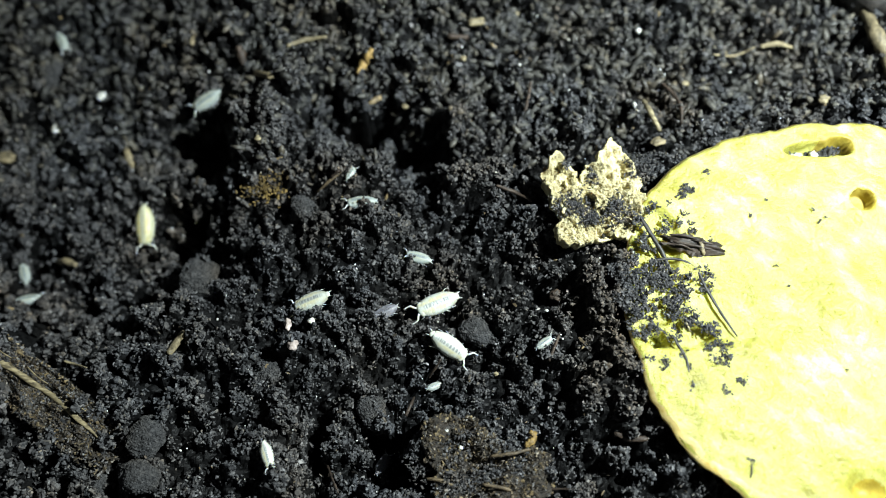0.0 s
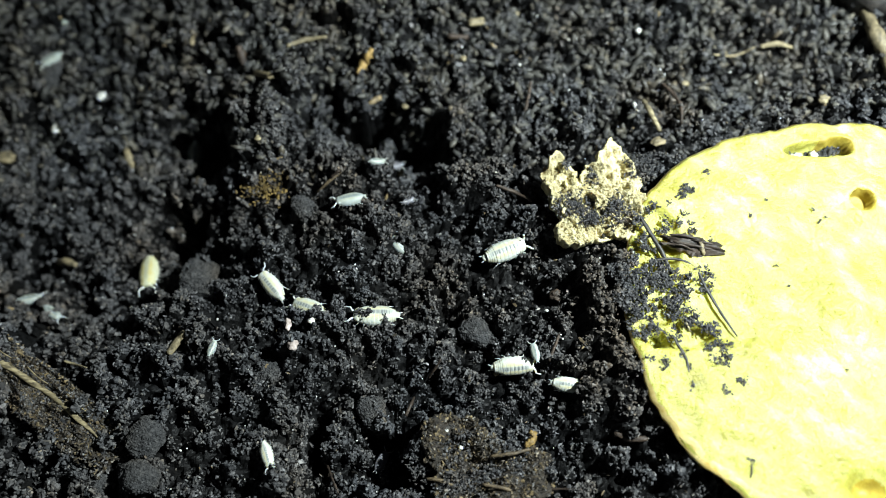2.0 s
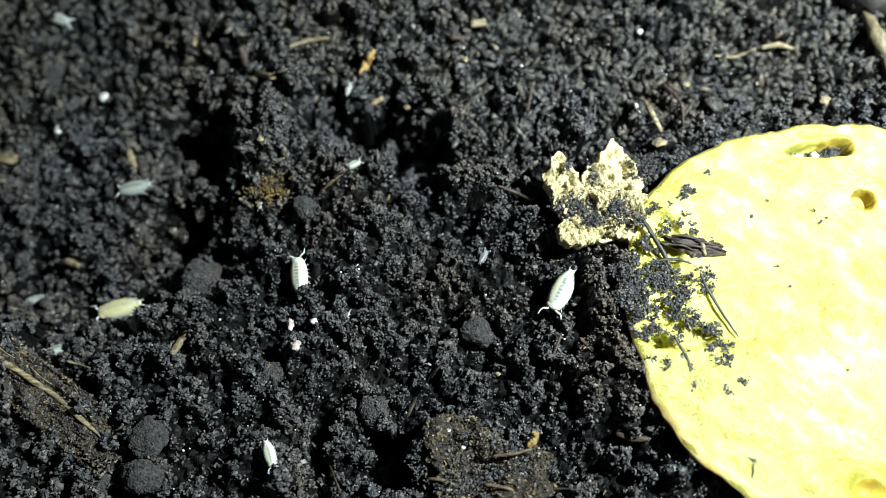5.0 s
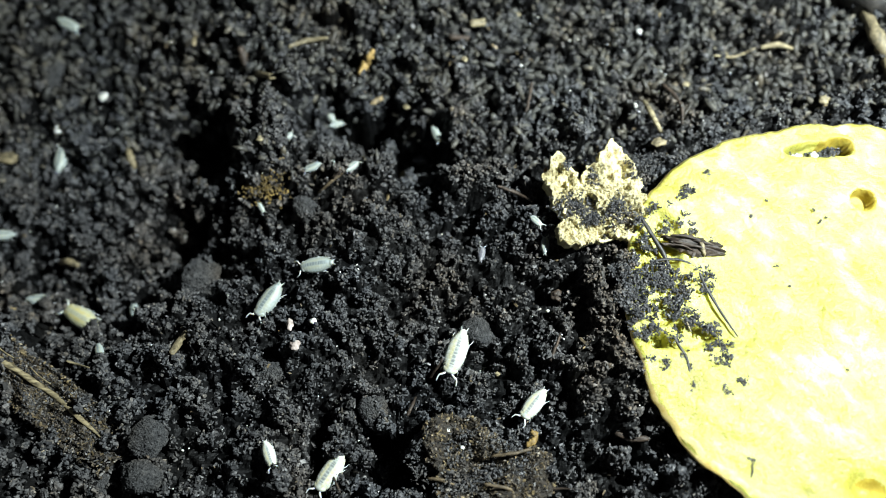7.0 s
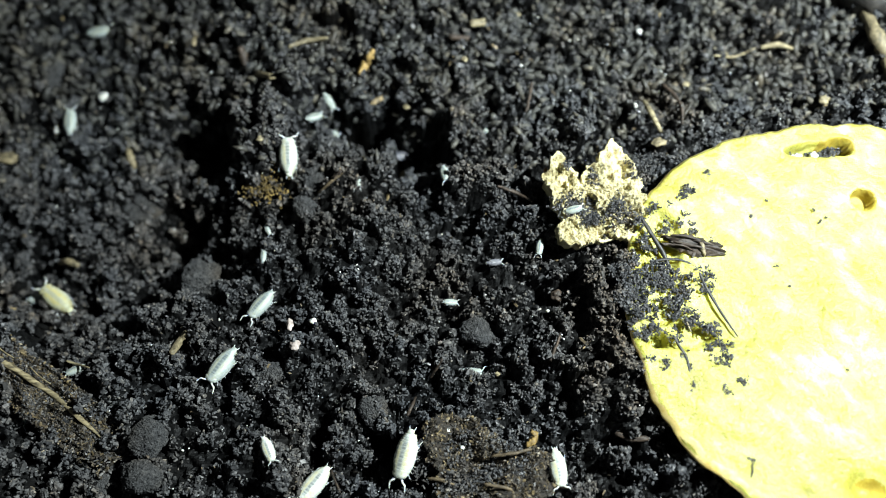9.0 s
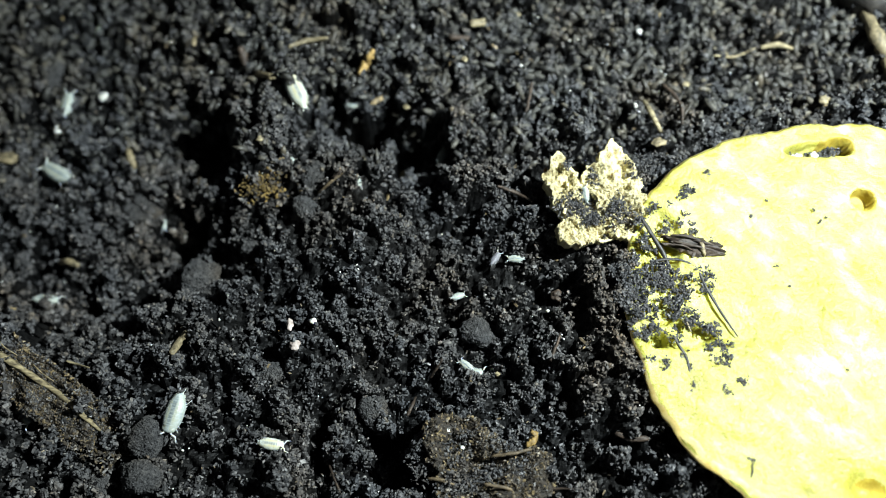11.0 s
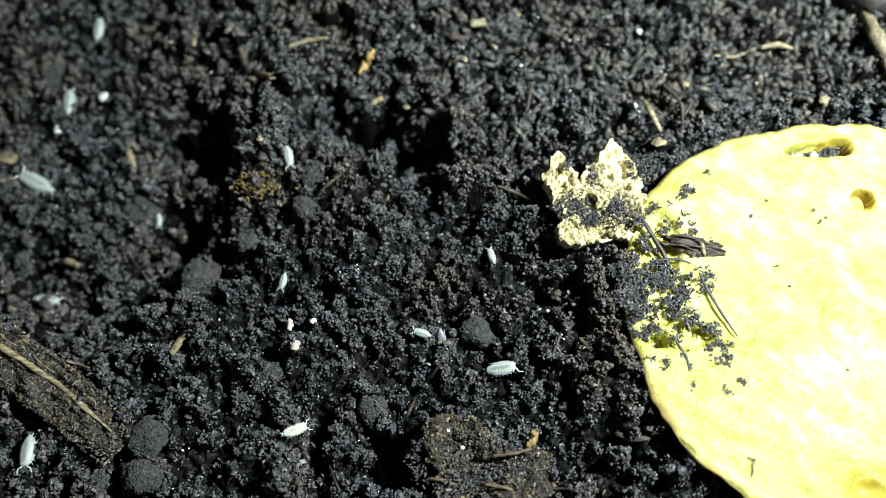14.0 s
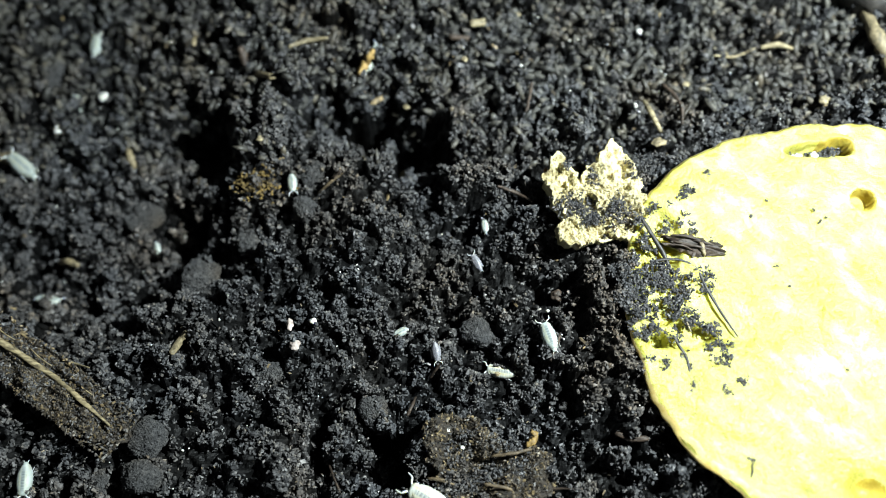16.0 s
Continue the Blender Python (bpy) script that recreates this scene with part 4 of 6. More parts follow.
for k, (p, a, b, turn, mat, label) in enumerate((
        ((20.08, 14.96, 1.81), 0.22, 0.55, 15, PALE, "white shell splinter on black soil"), ((26.46, 19.56, -1.00), 0.5, 0.27, -20, STRAW, "cream bead-like grain on the soil"),
        ((39.69, 15.92, 1.76), 0.55, 0.5, 0, STRAW, "pale yellow grain on the soil"), ((-12.27, -7.67, 1.17), 0.3, 0.3, 0, PALE, "small white grain on the soil"),
        ((-13.63, -10.24, 2.40), 0.5, 0.45, 0, PINKISH, "pinkish cream pebble in the soil"), ((-14.63, -7.70, 0.18), 0.3, 0.6, 0, PINKISH, "pale streaked chip in the soil"),
        ((-4.00, 17.56, -2.49), 0.32, 0.3, 0, STRAW, "pale round seed in the soil"), ((-4.58, 12.92, -9.93), 0.5, 0.38, 10, STRAW, "tiny tan snail-shaped shell"),
        ((-40.26, 22.03, -7.80), 0.55, 0.5, 40, PALE, "blurred white fragment on the soil"), ((10.03, -6.53, 0.65), 0.18, 0.15, 0, PALE, "tiny white grain on the soil"),
        ((0.31, -17.73, 0.39), 0.28, 0.24, 0, PALE, "white grain on the bark"), ((22.11, 11.24, 1.24), 0.75, 0.4, 10, TAN, "tan oval grain on the soil"),
        ((-45.05, 17.72, -7.97), 0.4, 0.5, 0, PALE, "small bright fragment on the soil"), ((-27.52, 6.44, -8.79), 0.2, 0.2, 0, PALE, "tiny bright grain in the hollow"),
        ((21.82, 25.84, -0.34), 0.28, 0.28, 0, PALE, "tiny bright grain on the soil"), ((8.48, 29.02, -1.56), 0.35, 0.3, 0, STRAW, "pale grain on the soil"),
        ((2.33, 21.72, 0.44), 0.35, 0.3, 0, STRAW, "dull yellow grain on the soil"), ((-28.58, 26.37, -3.01), 0.35, 0.5, 0, TAN, "dull yellow seed on the soil"),
        ((-18.85, 11.52, 1.48), 0.35, 0.3, 0, STRAW, "pale grain beside a lump"), ((10.98, -4.94, 0.58), 0.55, 0.5, 0, WOOD, "reddish brown grain in the soil"),
        ((-50.62, 14.35, -8.44), 1.4, 0.7, -10, TAN, "blurred tan fragment on the soil"), ((5.16, -12.32, -0.72), 0.24, 0.2, 0, STRAW, "tiny yellow grain in the soil"))):
    grain(p, a, b, turn, mat, label, "grain", 1.5 + k)


def build_specks():
    # mineral grains, with extra white specks standing in for glints of wet soil
    n = 480
    x, y = rng.uniform(-48, 40, n), rng.uniform(-24, 32, n)
    size = rng.uniform(0.03, 0.10, n)
    # larger white ones at the back and at the low side, as painted glints
    u, v = rng.uniform(-52, 42, 300), rng.uniform(-20, 33, 300)
    far = (u < -22) | (v > 16)
    x, y, size = np.concatenate([x, u[far]]), np.concatenate([y, v[far]]), np.concatenate([size, rng.uniform(0.07, 0.15, far.sum())])
    me = lumps_mesh("mineral_specks", np.stack([x, y, height(x, y) + 0.3], -1), size, 1, 0.2, (0.7, 1.3), 9)
    tagged(part("mineral_specks", me, PALE), "tiny white mineral specks and painted glints in the soil", "mineral specks", kind="stuff")


build_specks()


def build_shreds():
    """Fine tan and brown plant shreds strewn over the bed."""
    n = 900
    x, y = rng.uniform(-50, 48, n), rng.uniform(-25, 33, n)
    keep = (np.hypot(x - PX, y - PY) > 20.5) & (rng.random(n) < 0.45 + 0.55 * np.clip((y - 6) / 12, 0, 1))
    x, y = x[keep], y[keep]
    me = rods_mesh("plant_shreds", np.stack([x, y, height(x, y) + 0.38], -1), np.exp(rng.normal(math.log(0.24), 0.45, len(x))), 21, (0.18, 0.42))
    tagged(part("plant_shreds", me, SHRED), "fine tan and brown plant shreds in the soil", "plant shreds", kind="stuff")


build_shreds()


# ---- isopods ----
def half_width(x):
    u = (x - 0.06) / (0.47 if x > 0.06 else 0.60)
    return 0.222 * max(0.0, 1 - abs(u) ** 2.1) ** 0.55


def tergite(x0, x1, narrow=1.0, tip=0.007):
    """One curved back plate from x0 (rear) to x1 (front); its rear edge stands proud and its side tips point back."""
    bm = bmesh.new()
    rows = []
    n = 14
    for k, (x, s, lift) in enumerate(((x1 + 0.02, 0.985, -0.0025), (x1 - 0.2 * (x1 - x0), 0.995, 0.0), ((x0 + x1) / 2, 1.0, 0.001), (x0 + 0.010, 1.004, 0.0013), (x0 - 0.003, 1.004, 0.0013), (x0 - 0.007, 0.998, -0.001))):
        w = half_width(x) * s * narrow
        h = 0.10 + 0.55 * w
        row = []
        for q in range(n + 1):
            a = math.pi * (q / n) * 1.12 - 0.06 * math.pi
            y, z = w * math.cos(a), 0.035 + h * max(math.sin(a), -0.35) * 0.82 + lift
            back = tip * max(0.0, abs(math.cos(a)) - 0.75) * 4 * (1 if k >= 2 else 0.3)
            row.append(bm.verts.new((x - back, y, z)))
        rows.append(row)
    for a, b in zip(rows, rows[1:]):
        for q in range(n):
            bm.faces.new((a[q], a[q + 1], b[q + 1], b[q])).smooth = True
    bmesh.ops.recalc_face_normals(bm, faces=bm.faces)
    return bm


def blob(centre, size, seg=14, rings=9):
    bm = bmesh.new()
    bmesh.ops.create_uvsphere(bm, u_segments=seg, v_segments=rings, radius=1)
    bmesh.ops.scale(bm, vec=size, verts=bm.verts)
    bmesh.ops.translate(bm, vec=centre, verts=bm.verts)
    for f in bm.faces:
        f.smooth = True
    return bm


def limb(points, radii):
    """A jointed limb in body lengths."""
    bm = tube(points, radii, 6)
    bmesh.ops.scale(bm, vec=(1 / MM, 1 / MM, 1 / MM), verts=bm.verts)
    return bm


def build_isopod(skin):
    top = new("isopod")
    part("underside", blob((0.0, 0, 0.045), (0.47, 0.165, 0.06)), skin, top)
    edges = [0.40, 0.318, 0.232, 0.142, 0.052, -0.038, -0.122, -0.20]
    head = part("head", blob((0.395, 0, 0.085), (0.105, 0.165, 0.088)), skin, top, "rounded pale head")
    for a, b in zip(edges, edges[1:]):
        part("body_segment", tergite(b, a), skin, top)
    tail = [-0.20, -0.248, -0.294, -0.338, -0.380]
    for k, (a, b) in enumerate(zip(tail, tail[1:])):
        part("tail_segment", tergite(b, a, 0.93 - 0.05 * k, 0.012), skin, top)
    part("tail_plate", blob((-0.405, 0, 0.065), (0.085, 0.085, 0.04), 10, 6), skin, top)
    dark = EYE_DARK
    for s in (1, -1):
        part("eye", blob((0.445, 0.118 * s, 0.105), (0.012, 0.010, 0.012), 8, 5), dark, head, "tiny dark eye")
        part("antenna", limb([(0.47, 0.05 * s, 0.06), (0.53, 0.12 * s, 0.095), (0.575, 0.19 * s, 0.08), (0.70, 0.215 * s, 0.03)], [0.024, 0.023, 0.020, 0.011]), LIMB, head, "pale jointed antenna")
        part("uropod", limb([(-0.42, 0.035 * s, 0.05), (-0.49, 0.06 * s, 0.04), (-0.545, 0.075 * s, 0.03)], [0.016, 0.013, 0.003]), LIMB, top, "short pointed tail prong")
        for k in range(7):
            x = 0.35 - 0.085 * k
            lean = 0.09 - 0.042 * k
            w = half_width(x)
            part("leg", limb([(x, w * 0.62 * s, 0.03), (x + lean * 0.5, (w - 0.006) * s, 0.01), (x + lean, (w + 0.010) * s, -0.03), (x + lean * 1.25, (w + 0.016) * s, -0.08)], [0.010, 0.009, 0.007, 0.003]), LIMB, top)
    return top


EYE_DARK = plain("dark_eye", (0.01, 0.01, 0.01), (0.03, 0.03, 0.03), 900, 0.2, 0.1, 0.01)
ISO = {}
for key, skin, label in (("CREAM", ISO_CREAM, "creamy white isopod with a dark gut line on damp soil"),
                         ("YELLOW", ISO_YELLOW, "yellowish white isopod with a dark gut line on damp soil"),
                         ("WHITE", ISO_WHITE, "milky white isopod crawling among soil crumbs"),
                         ("GREY", ISO_GREY, "translucent violet-grey isopod crawling over soil")):
    ISO[key] = tagged(build_isopod(skin), label, "isopod", "isopods on the soil")
FIRST = set()


def isopod(key, length):
    """An isopod of that look and body length in mm."""
    ob = ISO[key] if key not in FIRST else copy_thing(ISO[key], Matrix())
    FIRST.add(key)
    ob.scale = (length * MM,) * 3
    if length < 2.6:
        tagged(ob, {"CREAM": "small cream young isopod on damp soil", "YELLOW": "small yellowish young isopod on damp soil", "WHITE": "tiny white young isopod among soil crumbs", "GREY": "tiny violet-grey young isopod among soil crumbs"}[key])
    return ob


def at(*rows):
    """Rows of seconds, millimetres and degrees."""
    return [(t, pose(x * MM, y * MM, z * MM, rx, ry, rz)) for t, x, y, z, rx, ry, rz in rows]


def drifted(ob, *rows):
    """Rows of seconds and millimetres away from where a thing stands."""
    m = ob.matrix_world.copy() if ob.parent else ob.matrix_basis.copy()
    return [(t, Matrix.Translation(Vector((dx, dy, dz)) * MM) @ m) for t, dx, dy, dz in rows]


def swung(base, angle):
    """A limb turned about its root, in its animal's space."""
    return Matrix.Translation(base) @ Matrix.Rotation(radians(angle), 4, "Z") @ Matrix.Translation(-Vector(base))


def feeling(side, seed):
    """An antenna that sweeps as the animal feels its way."""
    return [(t / 2, swung((0.47, 0.05 * side, 0.06), 13 * math.sin(1.9 * t + 2.3 * seed + side) + 5 * math.sin(4.1 * t + seed))) for t in range(33)]


def stepping(rows, k, side):
    """A leg that swings while its animal walks and rests while it stands."""
    x = 0.35 - 0.085 * k
    base = (x, half_width(x) * 0.62 * side, 0.03)
    keys = {0.0: 0.0, 16.0: 0.0}
    for (t0, a), (t1, b) in zip(rows, rows[1:]):
        if (b.translation - a.translation).length / (t1 - t0) < 1.2 * MM:
            keys[t0] = keys[t1] = 0.0
            continue
        for q in range(int(round(t0 / 0.1)), int(round(t1 / 0.1))):
            keys[q * 0.1] = 17 * side * math.sin(2 * math.pi * q * 0.1 / 0.4 + 1.2 * k + (0 if side > 0 else math.pi))
    return [(t, swung(base, keys[t])) for t in sorted(keys)]

HERD = (
    isopod("CREAM", 2.44),
    isopod("CREAM", 4.56),
    isopod("CREAM", 4.16),
    isopod("CREAM", 3.10),
    isopod("CREAM", 3.48),
    isopod("CREAM", 3.74),
    isopod("CREAM", 3.90),
    isopod("WHITE", 4.01),
    isopod("WHITE", 3.48),
    isopod("WHITE", 2.64),
    isopod("WHITE", 3.07),
    isopod("CREAM", 4.55),
    isopod("CREAM", 3.31),
    isopod("WHITE", 3.62),
    isopod("YELLOW", 4.64),
    isopod("WHITE", 4.11),
    isopod("WHITE", 2.66),
    isopod("WHITE", 2.64),
    isopod("WHITE", 2.43),
    isopod("WHITE", 1.91),
    isopod("WHITE", 2.08),
    isopod("WHITE", 3.72),
    isopod("WHITE", 1.51),
    isopod("WHITE", 2.83),
    isopod("WHITE", 2.99),
    isopod("WHITE", 3.12),
    isopod("CREAM", 4.18),
    isopod("WHITE", 2.64),
    isopod("GREY", 2.58),
    isopod("GREY", 2.71),
    isopod("GREY", 2.58),
    isopod("GREY", 2.23),
    isopod("WHITE", 1.72),
    isopod("WHITE", 1.74),
    isopod("WHITE", 1.84),
    isopod("WHITE", 1.88),
    isopod("WHITE", 2.06),
    isopod("WHITE", 2.09),
    isopod("GREY", 1.47),
    isopod("GREY", 2.34),
    isopod("WHITE", 2.08),
    isopod("WHITE", 1.54),
    isopod("WHITE", 1.77),
    isopod("WHITE", 1.63),
    isopod("GREY", 1.51),
    isopod("WHITE", 1.86),
    isopod("WHITE", 1.67),
    isopod("WHITE", 1.64),
    isopod("WHITE", 1.79),
    isopod("WHITE", 1.20),
    isopod("WHITE", 1.48),
    isopod("WHITE", 1.50),
    isopod("WHITE", 1.80),
    isopod("GREY", 1.90),
    isopod("WHITE", 3.04),
    isopod("CREAM", 2.99),
    isopod("WHITE", 3.09),
    isopod("GREY", 2.47),
    isopod("WHITE", 2.18),
    isopod("WHITE", 1.67),
    isopod("GREY", 1.46),
    isopod("WHITE", 1.60),
    isopod("GREY", 1.91),
    isopod("WHITE", 1.74),
    isopod("CREAM", 4.09),
)


def motions():
    paths = [
        at((0, -15.56, -19.78, 0.91, -9, 1, -71), (2.6, -15.56, -19.78, 0.91, -9, 1, -71), (3, -15.65, -19.74, 0.91, -8, 1, -71), (4, -15.60, -19.74, 0.89, -8, 1, -71), (6.5, -15.56, -19.76, 0.89, -8, 2, -68), (7.5, -15.56, -19.76, 0.89, -8, 2, -68), (8, -15.70, -19.69, 0.71, -8, 1, -68), (8.5, -15.80, -19.51, 0.77, -8, 0, -68), (9, -15.73, -19.35, 0.71, -8, 0, -64), (10.4, -15.61, -18.91, 0.73, -7, 4, -28), (11.3, -15.32, -18.99, 0.61, -4, 7, -4), (11.5, -14.99, -19.09, 0.66, -2, 9, -4), (12, -14.75, -18.96, 0.38, 3, 11, 22), (12.5, -14.24, -18.84, -0.34, 13, 9, 53), (13, -14.04, -18.55, -0.25, 15, 5, 69), (13.5, -13.85, -18.02, -0.45, 13, 8, 53), (14, -13.81, -17.54, -0.88, 6, 13, 22), (14.5, -14.18, -17.32, -5.39, 5, 17, 2), (16, -14.23, -17.12, -6.74, 6, 16, 2)),
        at((0, -0.36, -5.39, -0.93, -7, -8, -156), (0.5, -2.91, -6.80, 0.06, -9, 12, -179), (1, -4.43, -6.85, 0.06, -4, -1, 165), (1.5, -5.43, -6.62, -0.26, 20, -3, -177), (2, -6.16, -6.95, 0.12, 13, -3, -179), (2.5, -6.24, -7.04, -0.48, 2, -4, -169), (3, -5.89, -6.67, -0.09, 0, -3, -158), (3.5, -6.89, -6.96, -1.40, 2, -4, -158), (4, -7.31, -7.36, -4.00, 3, -4, -158), (16, -7.66, -7.69, -6.41, 4, -5, -158)),
        at((0, 0.56, -9.74, 0.25, 9, 13, -33), (0.5, 2.20, -10.87, -1.12, 2, -5, -29), (1, 3.03, -11.77, -0.36, 0, -12, -13), (1.5, 5.23, -11.89, 0.23, 42, -16, 2), (2, 6.57, -11.67, 0.18, 35, -5, 4), (2.5, 11.20, -13.17, 1.41, 7, -3, -40), (3, 12.50, -15.53, 2.54, 16, 4, -56), (3.5, 12.91, -18.66, 0.70, 9, -1, -88), (4, 13.06, -21.47, -0.01, -2, 1, -91), (4.2, 12.95, -22.58, 0.77, -2, 0, -92), (5, 12.85, -26.50, 0.63, 0, -4, -92), (16, 12.94, -27.20, 0.25, -1, -6, -93)),
        at((0, 7.90, -11.83, -3.01, 2, 3, -61), (0.5, 8.68, -12.67, -0.60, 6, 4, -61), (1, 9.39, -14.24, 0.84, 8, 2, -77), (1.5, 10.65, -13.38, 0.72, 4, -4, -11), (2, 11.43, -13.68, 1.29, 5, -6, -9), (2.5, 12.31, -14.26, 2.15, 13, -9, -22), (3, 13.68, -14.77, 3.98, 11, -19, 7), (3.5, 13.89, -15.06, 3.38, 10, -19, 13), (4, 14.49, -15.09, 2.85, 10, -19, 18), (4.2, 14.27, -14.76, 2.66, 9, -20, 18), (6.3, 15.94, -13.20, -4.19, 8, -20, 18), (16, 15.94, -13.20, -4.19, 8, -20, 18)),
        at((0, 11.05, -12.26, -4.12, -3, 5, -171), (5.8, 10.90, -12.66, -3.60, -2, 5, -166), (6.3, 10.03, -13.48, 0.51, -1, 7, -158), (6.5, 9.75, -13.90, 0.58, 25, 8, -151), (7, 8.40, -15.30, 0.39, 6, 0, -130), (7.5, 8.39, -17.03, 0.39, -13, -10, -81), (8, 9.03, -18.34, 0.65, -15, 7, -62), (8.5, 9.84, -19.63, 0.25, -8, 3, -59), (9, 10.29, -20.91, 0.18, -2, -4, -83), (9.4, 10.42, -22.01, 0.32, -1, 0, -82), (10.2, 10.71, -25.81, 0.39, -3, -2, -83), (16, 10.66, -26.51, 0.49, -1, -2, -83)),
        at((0, -12.33, -5.46, 0.25, 4, 13, -161), (0.5, -12.43, -5.71, 0.51, 6, 12, -156), (1, -13.17, -5.45, 0.39, 3, 15, -174), (1.5, -15.32, -3.98, -1.24, -30, 7, 151), (2, -16.69, -3.53, -1.40, -13, -3, 131), (2.5, -16.94, -3.57, -2.19, -11, -4, 122), (3, -17.12, -3.35, -2.29, -10, -6, 112), (3.5, -17.02, -3.52, -3.27, -9, -8, 103), (4, -17.41, -3.54, -3.38, -7, -8, 98), (4.2, -17.50, -3.56, -3.38, -6, -7, 98), (6, -17.20, -2.12, -7.68, -8, -8, 98), (16, -17.19, -2.11, -7.68, -8, -8, 98)),
        at((0, -10.52, -6.21, -4.90, -3, -3, 170), (1, -10.57, -6.22, -2.89, -3, -1, 170), (1.5, -11.00, -6.15, -0.79, -3, 4, 169), (2, -12.56, -6.10, -0.32, -2, 13, 157), (2.5, -14.06, -4.66, -0.01, -13, 6, 122), (3, -14.00, -4.06, -0.08, -16, -2, 105), (3.5, -13.85, -4.27, 0.06, -16, -2, 100), (4, -13.83, -4.01, -0.01, -16, -5, 95), (4.2, -13.84, -3.89, -0.08, -16, -5, 95), (5.3, -14.43, -2.25, -0.64, -12, -9, 97), (6.3, -15.23, -1.03, -0.22, -9, -5, 101), (6.5, -15.32, -0.62, -0.55, -8, -2, 101), (7, -14.95, -0.23, -3.17, -8, 0, 101), (7.6, -14.39, -0.19, -6.34, -8, 1, 101), (16, -14.39, -0.19, -6.34, -8, 1, 101)),
        at((0, -12.13, -1.44, -7.00, -4, 16, -165), (5.5, -13.23, -1.95, -4.19, -4, 16, -161), (6.3, -14.67, -2.73, -1.57, -5, 15, -159), (6.5, -15.41, -3.27, -0.98, -5, 14, -151), (7, -17.18, -4.75, -1.68, 6, 2, -122), (7.5, -19.20, -6.31, -1.75, 6, -10, -135), (8, -19.48, -8.31, -0.60, 3, -10, -109), (8.5, -20.06, -10.84, 0.39, 0, -5, -105), (9, -20.67, -11.64, 0.06, 3, -7, -122), (10, -22.41, -14.51, 0.70, 1, 6, -117), (11.3, -24.69, -17.08, -0.03, 2, 2, -89), (11.5, -24.47, -18.09, -0.67, 1, 0, -71), (12, -24.07, -19.03, -0.93, 2, -6, -62), (12.5, -24.07, -19.48, -2.51, 0, -9, -53), (13, -23.22, -20.10, -4.00, 0, -11, -52), (13.6, -22.75, -20.73, -7.66, 0, -12, -52), (16, -22.75, -20.73, -7.66, 0, -12, -52)),
        at((0, -9.07, -0.59, -4.64, -9, 5, -171), (5.6, -10.44, -1.25, -1.45, -6, 9, -173), (6.3, -11.58, -1.53, 0.33, -5, 11, -174), (6.5, -11.97, -1.66, 0.72, -5, 13, -176), (7, -12.27, -1.73, 0.18, -5, 14, -175), (7.5, -13.30, -2.00, -1.25, -5, 16, -170), (8, -14.80, -2.81, -1.28, -6, 14, -159), (8.5, -15.99, -3.39, -1.21, -5, 13, -151), (9, -17.96, -5.20, -1.83, 5, -3, -127), (9.8, -19.25, -8.32, -0.62, 5, -10, -117), (10.4, -20.09, -10.18, -3.41, 1, -4, -119), (11, -20.59, -10.64, -5.75, 0, -4, -119), (16, -20.59, -10.64, -5.75, 0, -4, -119)),
        at((0, -2.23, -0.76, -0.74, 4, -5, 166), (0.5, -2.67, -0.29, -0.82, 1, -10, 173), (1, -4.47, 0.46, -0.42, 4, -17, 154), (1.5, -4.39, 0.59, -0.71, 7, -15, 142), (2, -4.36, 0.65, -0.83, 10, -14, 131), (2.6, -5.30, 1.21, -4.64, 10, -13, 131), (16, -5.74, 1.29, -5.56, 10, -13, 131)),
        at((0, -8.06, 5.08, -0.38, 14, -7, -171), (0.5, -8.51, 5.33, 0.65, 18, -1, -179), (1, -8.04, 5.10, -0.17, 15, -5, -178), (1.5, -8.15, 4.91, -0.39, 14, -7, -171), (2, -9.05, 4.95, 0.70, 14, -3, -167), (2.5, -9.60, 4.90, 0.58, 11, -3, -151), (3, -9.68, 4.73, 0.58, 9, -5, -133), (3.5, -10.27, 4.19, 0.23, 9, 1, -127), (4, -10.56, 3.72, -0.42, 9, 5, -126), (4.7, -9.87, 2.93, -5.23, 9, 7, -124), (16, -9.74, 2.92, -5.70, 9, 7, -123)),
        at((0, 3.59, -4.57, -4.33, -3, 2, 89), (0.5, 3.30, -3.86, -1.33, -2, -3, 89), (1, 2.82, -3.23, -0.20, -1, -8, 88), (1.5, 3.57, -0.94, 0.04, 1, -10, 72), (2, 6.05, -0.58, 0.72, 8, -3, 20), (2.5, 9.11, -0.35, 3.20, -1, -8, 39), (3, 8.59, -0.96, 3.11, 2, -13, 32), (3.5, 9.37, -2.10, 2.45, 16, -3, -16), (4, 11.68, -2.91, 2.09, 4, -3, -39), (4.2, 11.93, -3.12, 1.62, 5, -6, -47), (4.8, 11.72, -4.54, 1.95, 12, 0, -98), (5.4, 9.37, -4.85, 0.51, 4, 2, -150), (6.3, 3.63, -5.50, 0.32, 7, 6, -164), (6.5, 2.80, -6.60, 0.06, -1, 4, -145), (7, 1.29, -10.26, -0.29, -3, 5, -110), (7.5, 0.48, -12.03, -0.13, 0, -3, -127), (8, -0.90, -14.52, -0.03, -9, -3, -93), (8.5, -1.80, -16.67, 1.36, -2, 0, -110), (9, -3.26, -19.73, 0.39, 20, 9, -105), (9.6, -3.50, -23.42, 0.06, 9, -14, -104), (10.2, -3.57, -26.27, 0.39, -2, -1, -89), (13, -1.19, -27.21, 0.37, -1, 7, -9), (14.8, 0.39, -26.96, 1.29, 0, -6, 69), (15.5, 0.20, -24.97, 0.91, -6, -3, 101), (16, -0.96, -23.82, 0.39, 0, 3, 151)),
